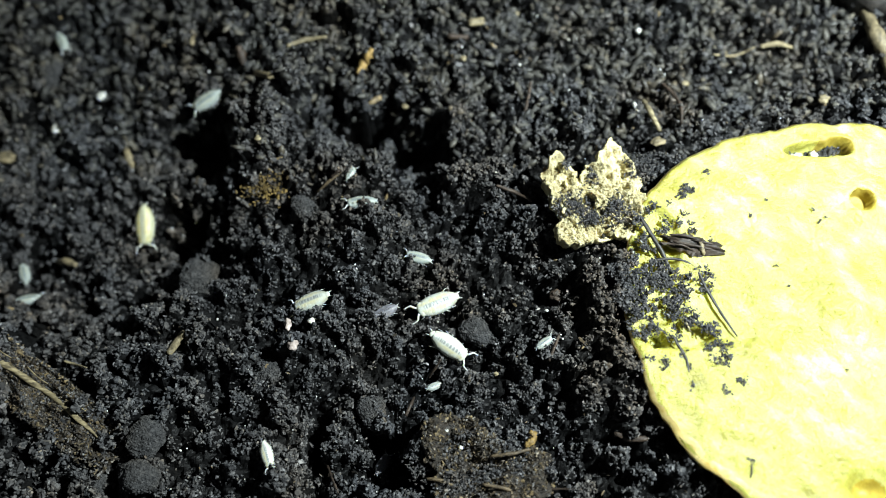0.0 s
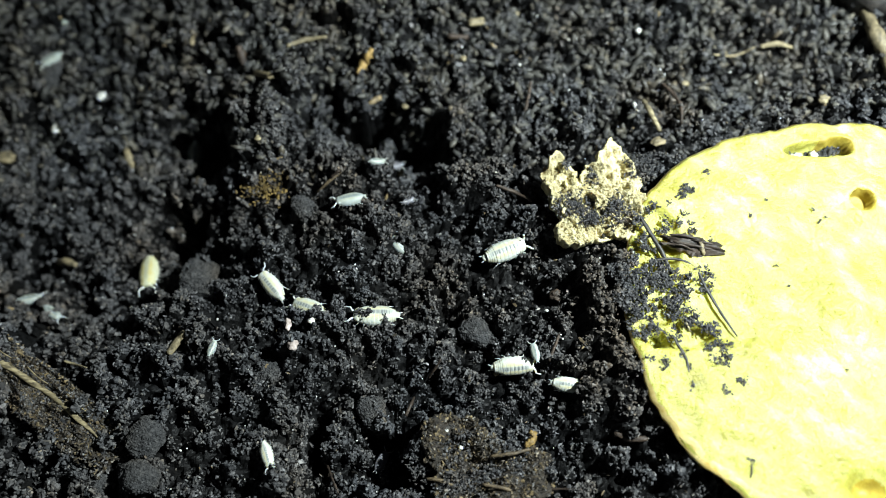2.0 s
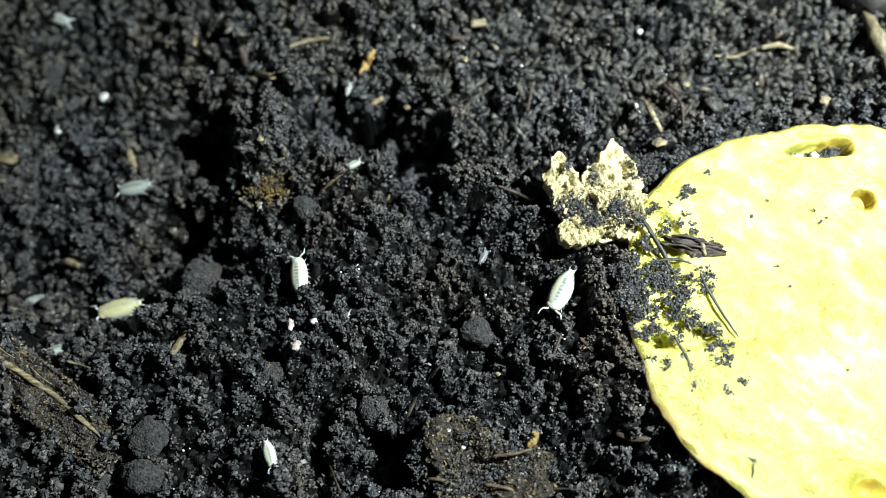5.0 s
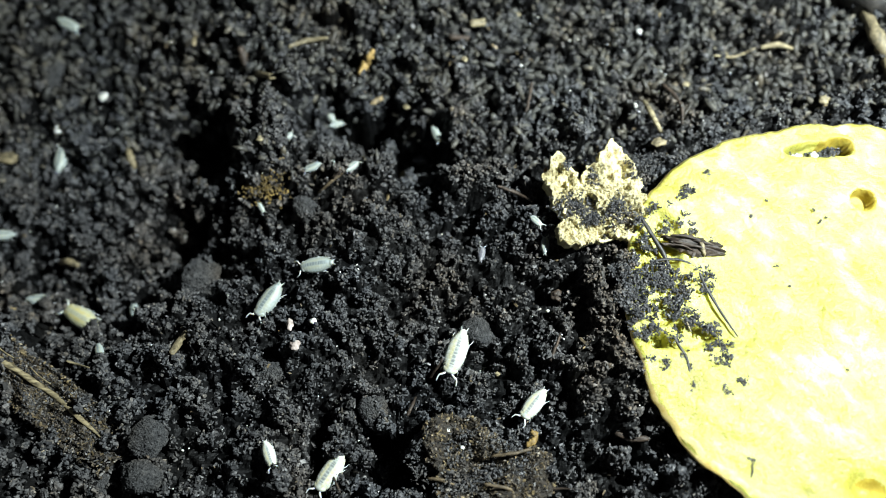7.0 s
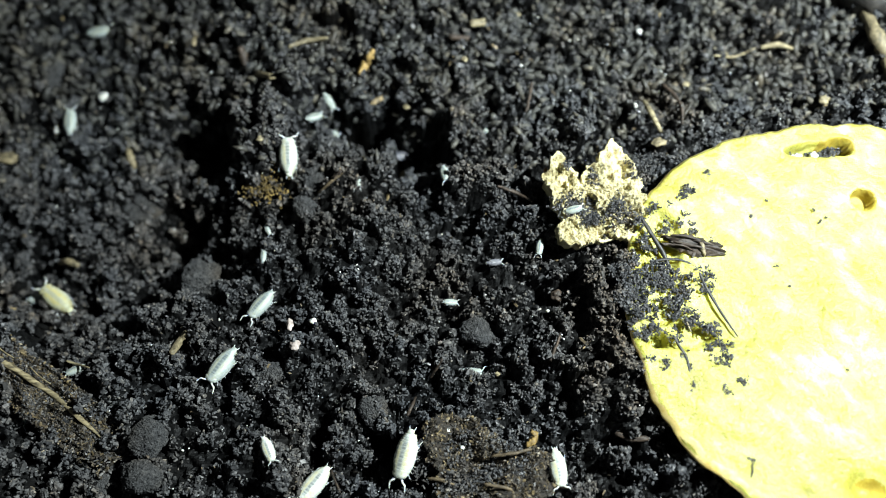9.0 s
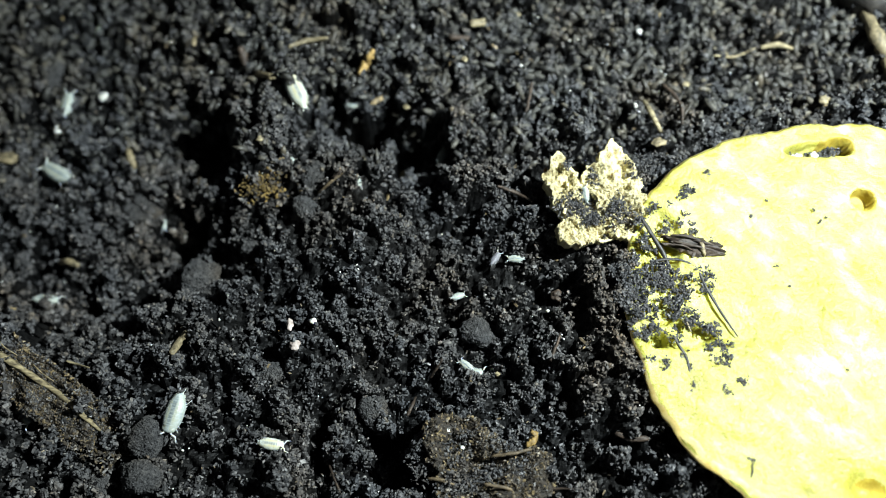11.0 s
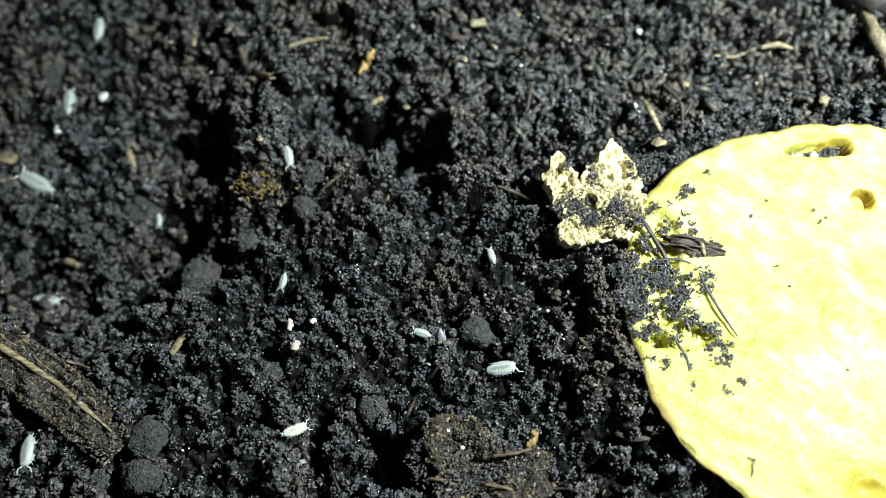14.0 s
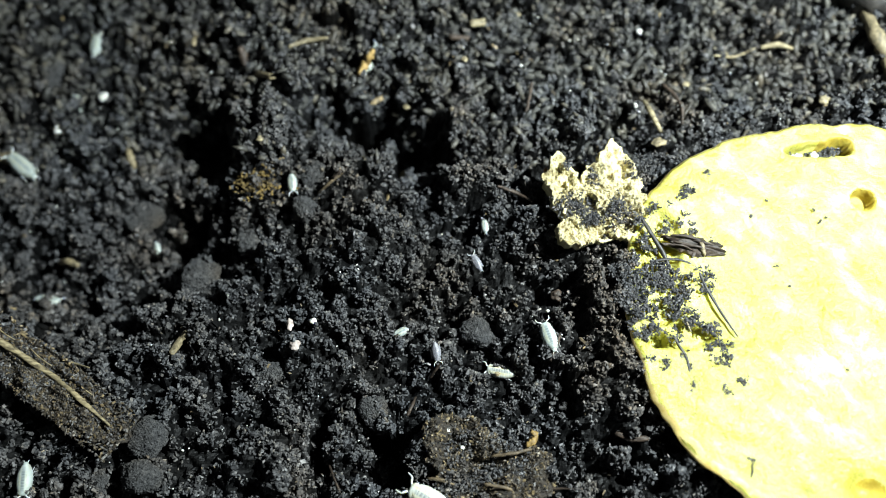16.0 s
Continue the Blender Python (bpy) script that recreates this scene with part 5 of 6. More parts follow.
        at((0, 11.87, -0.43, -4.78, -12, 0, -22), (2, 12.17, -0.22, -1.45, -10, -1, -22), (2.5, 13.03, -0.73, 1.90, -3, -9, -25), (3, 13.96, -1.77, 4.41, 7, -17, -36), (3.5, 13.55, -2.47, 3.98, 17, -6, -81), (4, 13.36, -4.16, 3.79, 16, -5, -90), (4.2, 13.31, -4.65, 3.22, 15, -4, -93), (4.8, 13.13, -6.13, 2.01, 17, 0, -98), (5.4, 14.49, -7.03, -2.30, 18, 1, -98), (16, 14.63, -7.10, -2.51, 18, 1, -98)),
        at((0, -26.35, 19.41, -4.26, -17, 13, -148), (0.5, -28.06, 18.69, -6.81, -8, 20, -112), (1, -28.32, 18.68, -7.45, -4, 21, -99), (1.5, -29.08, 17.54, -9.48, -8, 20, -96), (2, -29.63, 16.11, -11.39, -16, 15, -91), (2.5, -27.69, 11.60, -6.81, 1, -22, -96), (3, -29.84, 10.46, -6.15, 10, -5, -154), (3.5, -32.70, 10.71, -6.40, 2, 5, 176), (4, -33.42, 9.98, -6.17, -1, 7, -173), (6.3, -36.47, 9.11, -6.59, 2, 10, -169), (6.5, -36.94, 8.78, -6.78, -1, 11, -169), (7.1, -37.58, 9.01, -12.12, -2, 8, -167), (16, -37.96, 9.17, -13.44, -3, 6, -167)),
        at((0, -33.13, 5.90, -8.30, -2, 17, -87), (0.5, -33.16, 3.73, -8.79, -12, 15, -84), (1, -32.20, 1.96, -8.55, -11, 9, -48), (1.5, -31.93, 1.09, -7.92, -14, -5, -57), (2, -31.68, 0.07, -7.82, 2, -22, -79), (2.5, -31.65, -0.63, -7.63, 19, -11, -110), (3, -32.22, -0.95, -6.80, 22, 3, -137), (3.5, -31.91, -1.42, -5.75, 19, 11, -141), (4, -32.62, -2.18, -6.40, 15, 13, -147), (4.2, -32.80, -2.43, -6.64, 10, 10, -151), (5.2, -34.67, -4.50, -7.26, 6, 1, -170), (6.3, -36.52, -5.89, -6.01, 4, 8, 150), (6.5, -36.86, -6.17, -5.93, 6, 10, 150), (7, -38.09, -5.20, -7.45, 3, 10, 150), (7.5, -39.14, -4.87, -7.78, 6, 8, 164), (8, -40.67, -3.85, -8.11, 8, 3, 156), (8.5, -41.05, -3.55, -8.04, 11, 1, 151), (9, -41.54, -2.98, -8.23, 11, 3, 143), (10, -43.49, -1.60, -10.88, 10, 4, 139), (11, -44.16, -1.10, -16.40, 3, 3, 139), (16, -44.16, -1.10, -16.40, 3, 3, 139)),
        at((0, -44.74, 10.86, -11.37, 1, -2, 151), (2.6, -44.11, 10.85, -11.30, -1, 1, 150), (4, -43.89, 11.17, -10.94, 0, 3, 150), (6.5, -43.49, 11.16, -10.28, -1, 5, 150), (7, -43.67, 11.19, -10.85, 0, 4, 150), (9, -43.75, 11.28, -11.06, 1, 4, 150), (11.3, -43.95, 12.37, -7.97, 5, 0, 150), (11.5, -43.87, 12.66, -7.97, 4, 0, 150), (12, -44.71, 11.89, -7.99, 3, -8, -170), (12.5, -43.20, 11.31, -8.13, 5, 3, -146), (13, -44.06, 10.96, -8.58, 1, 0, -139), (13.5, -44.68, 10.20, -8.51, 1, -5, 161), (14, -46.08, 10.76, -7.87, 6, -12, 154), (14.5, -46.63, 11.40, -7.71, 11, -12, 142), (15, -48.32, 13.14, -7.59, 15, -5, 135), (15.5, -49.02, 13.78, -7.71, 13, 4, 143), (16, -47.85, 12.60, -7.52, 14, -10, 140)),
        at((0, -45.03, -2.72, -8.96, -14, 16, 17), (2.6, -45.03, -2.56, -9.48, -14, 16, 17), (3.5, -44.82, -2.48, -9.85, -16, 15, 10), (7, -44.16, -2.55, -9.22, -18, 12, 4), (9, -44.32, -2.49, -9.65, -18, 12, 4), (11.5, -43.14, -2.76, -8.72, -19, 11, -3), (16, -43.14, -2.74, -8.99, -20, 10, -6)),
        at((0, -46.96, 0.81, -10.85, 19, 1, 110), (0.5, -46.94, 0.98, -11.04, 18, 0, 109), (1, -46.90, 1.45, -11.18, 13, -4, 108), (1.5, -46.88, 1.93, -11.44, 6, -8, 115), (2, -48.66, 1.78, -12.22, 11, -19, 152), (2.6, -50.12, 1.91, -14.91, 11, -19, 152), (16, -50.95, 1.95, -16.23, 12, -19, 152)),
        at((0, -42.88, -5.14, -10.99, -22, 3, -37), (1.5, -42.17, -4.45, -8.30, -22, 3, -37), (2, -41.71, -4.33, -8.12, -20, 2, -37), (2.5, -41.37, -4.10, -7.71, -17, 3, -28), (3, -40.22, -5.18, -7.92, -14, -5, -32), (3.5, -38.41, -6.55, -6.67, -10, -13, -43), (4, -38.96, -7.15, -6.93, -4, -21, -80), (4.2, -39.26, -7.34, -6.60, 15, -16, -139), (5, -39.09, -8.94, -5.37, 19, -11, -160), (6.3, -38.88, -10.02, -4.47, 20, -9, -167), (6.5, -38.96, -10.21, -4.12, 20, -9, -167), (7, -39.54, -12.11, -8.32, 19, -10, -167), (16, -39.71, -12.52, -9.55, 19, -10, -167)),
        at((0, -33.89, -9.72, -12.15, 2, -22, -64), (6.3, -34.29, -9.30, -7.38, 1, -22, -64), (7, -34.27, -9.42, -3.86, 1, -22, -65), (7.5, -34.12, -9.98, -3.32, 22, -2, -146), (8, -34.15, -10.42, -2.62, 20, 8, -172), (8.5, -35.08, -10.97, -2.68, 21, -7, -132), (9, -36.12, -11.42, -3.46, 19, -1, -153), (9.8, -36.80, -12.84, -4.12, 15, -2, -152), (10.4, -37.23, -13.96, -9.62, 13, -1, -153), (16, -37.23, -13.96, -9.62, 13, -1, -153)),
        at((0, -31.41, -8.93, -10.40, 15, 16, 176), (2.5, -32.70, -7.50, -7.49, 14, 17, 176), (3, -32.19, -7.43, -5.51, 12, 18, 175), (3.5, -32.09, -7.81, -4.45, 12, 18, 175), (4, -31.71, -7.79, -4.04, 10, 19, 173), (4.2, -31.63, -7.76, -3.95, 7, 21, 166), (5.2, -31.91, -6.05, -6.06, -8, 20, 122), (6.5, -33.47, -3.64, -8.75, -10, 13, 103), (7, -33.48, -3.88, -8.91, -12, 17, 104), (7.5, -33.26, -4.38, -8.79, -15, 16, 95), (8, -32.46, -1.84, -8.40, -11, -14, 16), (8.5, -32.25, -1.74, -8.47, -7, -20, -2), (9, -31.67, -1.75, -12.87, -7, -21, -2), (16, -31.25, -1.78, -16.28, -7, -21, -2)),
        at((0, -10.50, 21.62, -7.66, 4, -21, 90), (2.5, -9.84, 20.34, -4.00, 3, -22, 90), (3, -9.79, 20.22, -1.22, 5, -21, 90), (3.3, -9.54, 22.53, -0.34, 6, -6, 90), (3.5, -9.35, 24.87, -0.01, 7, 1, 96), (4, -9.24, 26.84, 1.15, 5, -9, 80), (4.2, -9.06, 27.08, 1.24, 5, -8, 72), (5.2, -8.73, 33.94, 0.13, 1, 0, 75), (8, -10.68, 34.27, -0.27, 2, 5, -97), (11, -10.53, 26.23, -3.29, -6, -2, -96), (12, -10.51, 23.42, -6.27, -8, -4, -166), (14, -9.55, 23.00, -2.32, 3, -7, 110), (14.5, -8.92, 23.65, 0.44, 7, -2, 97), (15, -9.22, 25.07, -0.10, 7, 1, 94), (15.5, -8.45, 24.55, -0.71, 5, 2, 66), (16, -7.92, 22.90, -1.47, 4, 1, 66)),
        at((0, -11.61, 21.69, -9.74, 11, -19, 80), (2.5, -10.81, 19.90, -5.11, 10, -19, 79), (3.5, -10.29, 18.77, -0.84, 11, -19, 77), (4, -10.41, 18.70, -1.31, 7, -21, 90), (4.2, -10.41, 18.68, -1.40, 7, -21, 90), (6.3, -9.98, 20.10, -0.53, 22, 1, 13), (6.5, -9.80, 20.35, -0.46, 19, 3, 8), (7, -9.12, 21.82, -3.41, 10, 2, 7), (16, -9.38, 22.58, -7.19, 10, 2, 7)),
        at((0, -46.04, 29.41, -7.52, 2, 0, -61), (0.5, -46.29, 28.14, -7.78, 2, 3, -73), (1, -46.72, 27.25, -7.54, -2, 3, -133), (2, -46.83, 26.97, -7.59, -3, 2, -144), (3, -47.37, 27.05, -8.30, -3, 1, -144), (3.6, -47.42, 27.02, -12.29, -3, 1, -143), (16, -47.43, 27.17, -13.66, -3, 1, -144)),
        at((0, -47.49, 33.32, -9.41, 10, 11, -17), (5.5, -47.11, 32.44, -6.99, 10, 11, -17), (6.3, -46.63, 32.14, -6.93, 10, 10, -17), (7, -45.91, 31.88, -7.26, 6, 7, -24), (7.5, -45.22, 31.70, -7.35, 4, 5, -25), (8, -43.99, 31.27, -7.52, 3, 3, -18), (8.5, -42.30, 30.49, -7.14, 5, 1, -5), (9, -41.68, 30.51, -6.95, 5, -3, 10), (10.5, -41.80, 31.40, -8.09, 3, -7, 44), (13.5, -42.38, 31.91, -8.15, -1, -8, 86), (14, -42.07, 31.20, -7.51, -1, -7, 87), (14.5, -41.58, 30.03, -6.86, -1, -5, 87), (15, -41.43, 29.48, -6.86, -1, -4, 83), (15.5, -41.83, 28.87, -7.26, 0, -2, 89), (16, -41.98, 28.66, -7.33, 0, -1, 91)),
        at((0, -44.04, 11.76, -13.33, 0, 5, 93), (5.8, -44.45, 11.97, -9.72, 2, 4, 93), (6.5, -44.25, 12.30, -8.68, 3, 4, 93), (7, -44.08, 13.71, -8.13, 6, 0, 89), (7.5, -43.89, 15.08, -8.25, 6, -4, 83), (8, -43.44, 16.52, -7.61, 4, -7, 91), (8.5, -43.06, 17.26, -7.07, 4, -7, 92), (9, -43.04, 17.96, -6.77, 5, -6, 95), (10.3, -43.98, 19.97, -7.65, 5, -3, 94), (11.5, -44.22, 20.78, -7.33, 2, -1, 82), (12.5, -44.01, 20.74, -7.14, 1, -2, 88), (13.5, -44.27, 21.72, -7.52, -1, -3, 93), (14, -44.05, 21.00, -7.60, 1, -3, 94), (14.6, -44.17, 21.43, -8.64, 0, -3, 93), (16, -44.02, 21.30, -9.15, 0, -3, 93)),
        at((0, -11.71, 2.53, -6.81, -13, 12, 120), (7.2, -12.34, 2.75, -5.06, -12, 10, 120), (7.6, -13.71, 3.44, -0.92, -11, 6, 121), (8, -14.56, 4.61, -0.10, -9, 1, 119), (8.5, -15.87, 6.68, -1.07, -6, 2, 108), (9, -15.90, 9.79, 0.52, 6, -12, 94), (10, -15.97, 13.87, 0.44, 7, 4, 93), (11.3, -15.20, 18.68, -0.23, 3, -18, 144), (11.5, -14.58, 19.16, -0.45, -8, -20, 178), (12, -14.62, 19.71, -1.52, -11, -19, -174), (12.5, -14.49, 19.97, -3.74, -14, -17, -169), (13, -14.49, 20.47, -6.15, -16, -15, -170), (16, -14.73, 20.60, -6.90, -16, -15, -170)),
        at((0, -48.82, 5.34, -13.33, -5, -8, -177), (5.8, -48.83, 5.09, -9.88, -3, -11, -176), (6.5, -48.79, 4.61, -8.56, -2, -15, -174), (7, -49.05, 4.66, -8.30, -1, -17, -171), (7.5, -49.39, 4.11, -8.98, -5, -20, -159), (8.2, -50.28, 3.25, -10.92, -10, -19, -146), (16, -51.99, 3.34, -14.91, -10, -19, -146)),
        at((0, -22.26, 8.47, -8.29, -9, -20, 22), (0.5, -24.06, 9.05, -5.89, -10, -19, 23), (1, -25.96, 10.73, -6.40, -21, -4, 34), (1.5, -26.36, 15.66, -13.85, 7, -21, 16), (2.5, -21.63, 10.12, -1.63, -10, -19, 22), (3, -20.40, 10.53, 1.01, -16, -15, 48), (3.5, -19.62, 10.89, 1.06, -18, -9, 63), (4.1, -18.84, 11.20, -1.26, -15, -7, 63), (16, -17.92, 11.14, -4.51, -14, -6, 64)),
        at((0, -23.55, 6.66, -12.78, -22, -2, 105), (2.5, -25.89, 6.89, -8.84, -21, -6, 104), (3, -26.59, 7.12, -7.61, -18, -12, 102), (3.5, -25.37, 7.88, -5.33, -20, -2, 109), (4, -26.57, 9.03, -5.67, -11, 7, 116), (4.5, -27.28, 9.96, -6.51, 1, 15, 119), (5.5, -28.28, 9.78, -11.36, 12, 18, 120), (16, -28.29, 9.33, -12.48, 12, 18, 120)),
        at((0, -5.30, -6.46, 0.06, -1, -2, -154), (0.5, -6.03, -6.83, 0.36, 1, -3, -158), (1.1, -6.95, -7.29, -2.18, 3, -4, -158), (16, -7.58, -7.61, -5.32, 4, -5, -158)),
        at((0, -5.71, -20.32, -4.78, -1, 9, 61), (4, -6.54, -19.91, -4.99, 13, 9, 61), (5.5, -7.52, -20.13, -8.63, 12, 9, 61), (16, -7.76, -20.16, -9.95, 12, 9, 61)),
        at((0, -12.43, 19.86, -10.26, 11, 19, -25), (5.6, -11.92, 18.20, -6.10, 9, 20, -24), (6.3, -11.83, 17.72, -5.27, 10, 19, -13), (7, -12.20, 17.24, -5.85, 16, 15, 26), (7.5, -12.41, 16.77, -6.07, 10, 19, 23), (8, -12.98, 16.45, -6.01, -13, 17, 22), (8.5, -12.89, 16.20, -5.42, -13, 18, 22), (9, -13.10, 16.37, -6.55, -13, 18, 22), (10, -13.38, 13.31, -7.32, -13, 18, 22), (16, -13.33, 12.08, -6.73, -13, 18, 22)),
        at((0, -9.44, 8.22, -0.41, 6, 3, 65), (0.5, -8.39, 9.20, -1.01, -3, 16, 19), (1, -8.59, 16.76, -10.78, -16, 7, -8), (1.5, -7.25, 16.57, -11.14, -10, 4, -4), (2, -6.65, 9.29, 0.51, -16, 14, 7), (2.5, -7.86, 9.66, -0.49, -1, 22, 34), (3, -8.44, 9.47, -0.32, -1, 20, 22), (3.5, -8.80, 9.35, 0.18, 0, 19, 15), (4, -9.12, 9.21, 0.32, 7, 14, 30), (6.5, -9.40, 9.08, 0.18, 9, 9, 38), (7, -9.39, 8.93, 0.20, 10, 7, 47), (7.5, -8.81, 8.42, -0.49, -9, 0, -56), (8, -8.85, 7.91, -0.62, -6, -8, -70), (8.5, -8.71, 7.75, -0.44, -3, -11, -83), (9, -8.89, 7.56, -0.59, -2, -11, -83), (12, -8.84, 7.70, -0.75, -3, -11, -78), (13, -8.82, 7.21, -2.89, -3, -12, -78), (16, -8.83, 6.99, -4.12, -3, -12, -78)),
        at((0, -11.34, 10.30, -4.73, -7, 1, -158), (5.6, -11.60, 9.54, -0.46, -5, 4, -160), (6.3, -11.99, 9.33, 0.44, -5, 5, -171), (7, -13.44, 9.17, -0.28, -2, 5, -155), (7.5, -14.27, 8.13, -0.27, 2, 3, -128), (8, -14.63, 7.60, -2.03, 4, 0, -125), (8.5, -14.44, 7.02, -7.02, 5, -1, -125), (16, -14.44, 7.02, -7.02, 5, -1, -125)),
        at((0, -11.43, 10.31, -4.71, -2, -6, 101), (7.3, -11.65, 9.79, -0.46, -5, -4, 111), (8, -11.74, 10.00, 0.91, -5, -1, 113), (8.5, -11.98, 11.09, 0.44, -2, 5, 87), (9, -12.58, 15.87, -6.66, -3, 22, 61), (10, -11.21, 17.24, -6.62, 22, 1, 45), (10.6, -11.07, 18.68, -9.88, 21, -8, 41), (16, -11.27, 19.27, -11.30, 21, -8, 41)),
        at((0, -16.75, 12.36, -3.62, 1, 0, 23), (7.5, -16.77, 12.50, 0.43, 1, 0, 23), (8, -16.56, 12.69, 0.95, 1, 1, 24), (8.5, -15.69, 13.91, -0.57, 1, 9, 31), (9, -14.13, 16.03, -2.15, 6, 21, 30), (10, -12.32, 17.96, -4.89, 17, 13, 19), (10.8, -10.05, 18.20, -3.44, 22, 2, 7), (11.5, -9.36, 18.20, -2.95, 22, 0, 2), (12, -8.87, 18.42, -3.31, 22, -1, -1), (12.6, -8.58, 20.21, -7.52, 22, -2, -1), (16, -8.57, 20.83, -8.96, 22, -2, -1)),
        at((0, -13.77, 19.61, -9.14, -7, 21, -58), (8, -12.60, 18.21, -3.99, -7, 21, -58), (8.5, -12.50, 18.32, -3.26, -7, 21, -58), (9, -12.74, 18.65, -3.10, -6, 21, -56), (10, -13.42, 19.51, -3.65, -8, 20, -58), (11, -14.67, 20.06, -6.29, -8, 20, -58), (16, -14.97, 20.12, -7.07, -8, 20, -58)),
        at((0, -3.79, 4.78, -4.52, -1, 10, 26), (1.4, -3.43, 5.18, -1.51, -2, 9, 25), (2, -3.44, 5.30, -0.38, -3, 9, 26), (2.5, -3.27, 5.53, -0.50, -3, 8, 30), (3, -3.14, 5.90, -1.09, -4, 6, 35), (3.6, -2.76, 5.70, -4.38, -5, 3, 34), (16, -2.63, 5.59, -7.00, -5, 2, 33)),
        at((0, -4.74, 12.92, -9.82, -14, -8, -40), (0.5, -4.81, 13.02, -8.73, -13, -8, -40), (1, -5.13, 13.07, -7.19, -12, -6, -40), (1.5, -5.85, 12.75, -6.41, -15, 1, -10), (2.4, -5.05, 12.92, -9.22, -15, 4, 2), (3, -4.04, 13.95, -10.18, -14, 4, 11), (3.5, -4.45, 13.90, -8.96, -13, 6, 14), (4, -4.67, 13.60, -8.23, -13, 6, 12), (4.2, -4.57, 13.95, -8.77, -12, 6, 12), (5.5, -1.90, 13.75, -9.14, 2, -14, 4), (7.5, -2.68, 14.12, -8.17, -4, -10, 6), (8, -3.22, 14.36, -8.49, -9, -2, 6), (8.5, -4.41, 14.84, -8.55, -9, 4, 8), (9, -5.17, 14.33, -8.14, -11, 3, 1), (10.2, -5.67, 12.47, -11.98, -13, 3, 2), (16, -5.79, 12.44, -14.13, -13, 3, 2)),
        at((0, 0.83, 16.11, -6.34, 22, 3, -76), (5.6, -0.74, 15.41, -2.67, 21, 4, -76), (6.3, -0.86, 14.85, -2.04, 21, 5, -76), (7, -0.74, 14.14, -2.49, 22, 0, -65), (7.5, -0.29, 13.88, -3.03, 22, 3, -73), (8, -0.05, 11.88, -4.78, 19, -11, -78), (8.5, -0.19, 11.89, -4.99, 7, -21, -42), (9, 0.18, 7.99, 0.58, 12, -14, -79), (10, 0.47, 8.55, 0.63, 4, -20, -50), (10.7, 0.06, 11.93, -4.64, -18, -13, 38), (11.5, -0.38, 12.74, -4.45, -22, -2, 86), (12, -0.18, 13.20, -2.82, -19, -11, 80), (12.5, -0.07, 12.69, -3.67, -21, -6, 85), (13.5, -0.04, 11.66, -4.99, -20, 8, 88), (14, -0.10, 11.63, -6.15, -18, 12, 88), (15, 1.17, 8.59, -5.96, -18, 13, 88), (16, 1.52, 8.01, -6.34, -18, 13, 88)),
        at((0, 7.02, 13.46, -5.96, -4, -12, -7), (7.4, 5.67, 14.11, -2.03, -7, -5, 20), (8, 5.36, 14.14, -0.93, -6, 2, 62), (8.5, 5.38, 14.23, -0.95, -4, 4, 88), (9, 4.55, 14.62, -2.42, 6, -3, 148), (10.5, 2.12, 13.93, -1.33, -6, -4, 159), (11.3, 1.08, 13.89, -0.60, -7, 18, -167), (11.5, 0.79, 14.14, -0.93, -6, 21, -169), (12.1, 1.01, 14.59, -4.31, -5, 21, -169), (12.8, 2.03, 14.60, -6.76, -5, 21, -169), (16, 2.03, 14.60, -6.76, -5, 21, -169)),
        at((0, 10.59, -0.90, -5.81, -4, -13, 84), (5.7, 9.88, -1.71, -0.05, -4, -14, 84), (6.3, 9.74, -1.61, 1.57, -3, -14, 82), (7, 9.90, -0.28, 1.60, -2, -5, 88), (7.5, 9.92, 0.40, 1.83, -1, 4, 82), (8, 10.29, 0.86, 2.45, -4, 14, 48), (8.5, 11.87, 2.01, 4.41, -7, 12, 27), (9, 12.35, 2.33, 4.43, -8, -11, 12), (10.5, 13.07, 3.21, 5.40, -22, -2, 77), (11.5, 14.05, 4.88, 1.88, -15, 12, 115), (12.2, 13.51, 6.26, 0.62, -3, 7, 154), (12.6, 12.87, 7.21, 0.77, 2, 7, 163), (13, 11.90, 7.76, 0.51, 4, 4, 164), (13.5, 10.42, 8.28, -0.32, 0, 0, -180), (14.2, 9.57, 8.21, -5.03, -2, 2, -170), (16, 9.61, 8.26, -6.47, -2, 2, -170)),
        at((0, 8.04, 2.46, -2.82, -7, -1, -33), (5.8, 8.25, 2.80, 1.30, -7, -2, -33), (6.5, 8.49, 2.48, 2.41, -7, -3, -39), (7, 9.00, 2.12, 2.24, -7, -4, -47), (7.5, 9.11, 2.08, 2.20, -7, -5, -55), (8, 9.29, 1.35, 2.28, -6, -8, -62), (8.5, 9.51, 0.18, 1.93, 4, -1, -97), (9, 9.40, -0.36, 1.63, 5, 7, -101), (10.2, 8.30, -1.26, 1.37, -6, 15, -153), (11.3, 6.88, -1.28, 0.58, -11, 2, 169), (11.5, 6.71, -1.20, 0.52, -11, 0, 164), (12, 5.62, -0.62, -0.10, -8, -4, 166), (12.5, 4.91, -0.15, -0.41, -4, -5, 145), (13, 4.85, -0.30, -0.48, -1, -7, 114), (13.5, 5.00, -0.63, -0.27, 0, -9, 104), (14, 4.85, -0.60, -0.49, -1, -9, 109), (14.5, 4.57, 0.09, -0.30, -2, -4, 127), (15, 4.11, 1.36, -1.14, -2, -2, 103), (15.5, 4.15, 1.63, -0.30, -1, -4, 89), (16, 4.19, 2.37, 0.14, -1, -6, 97)),
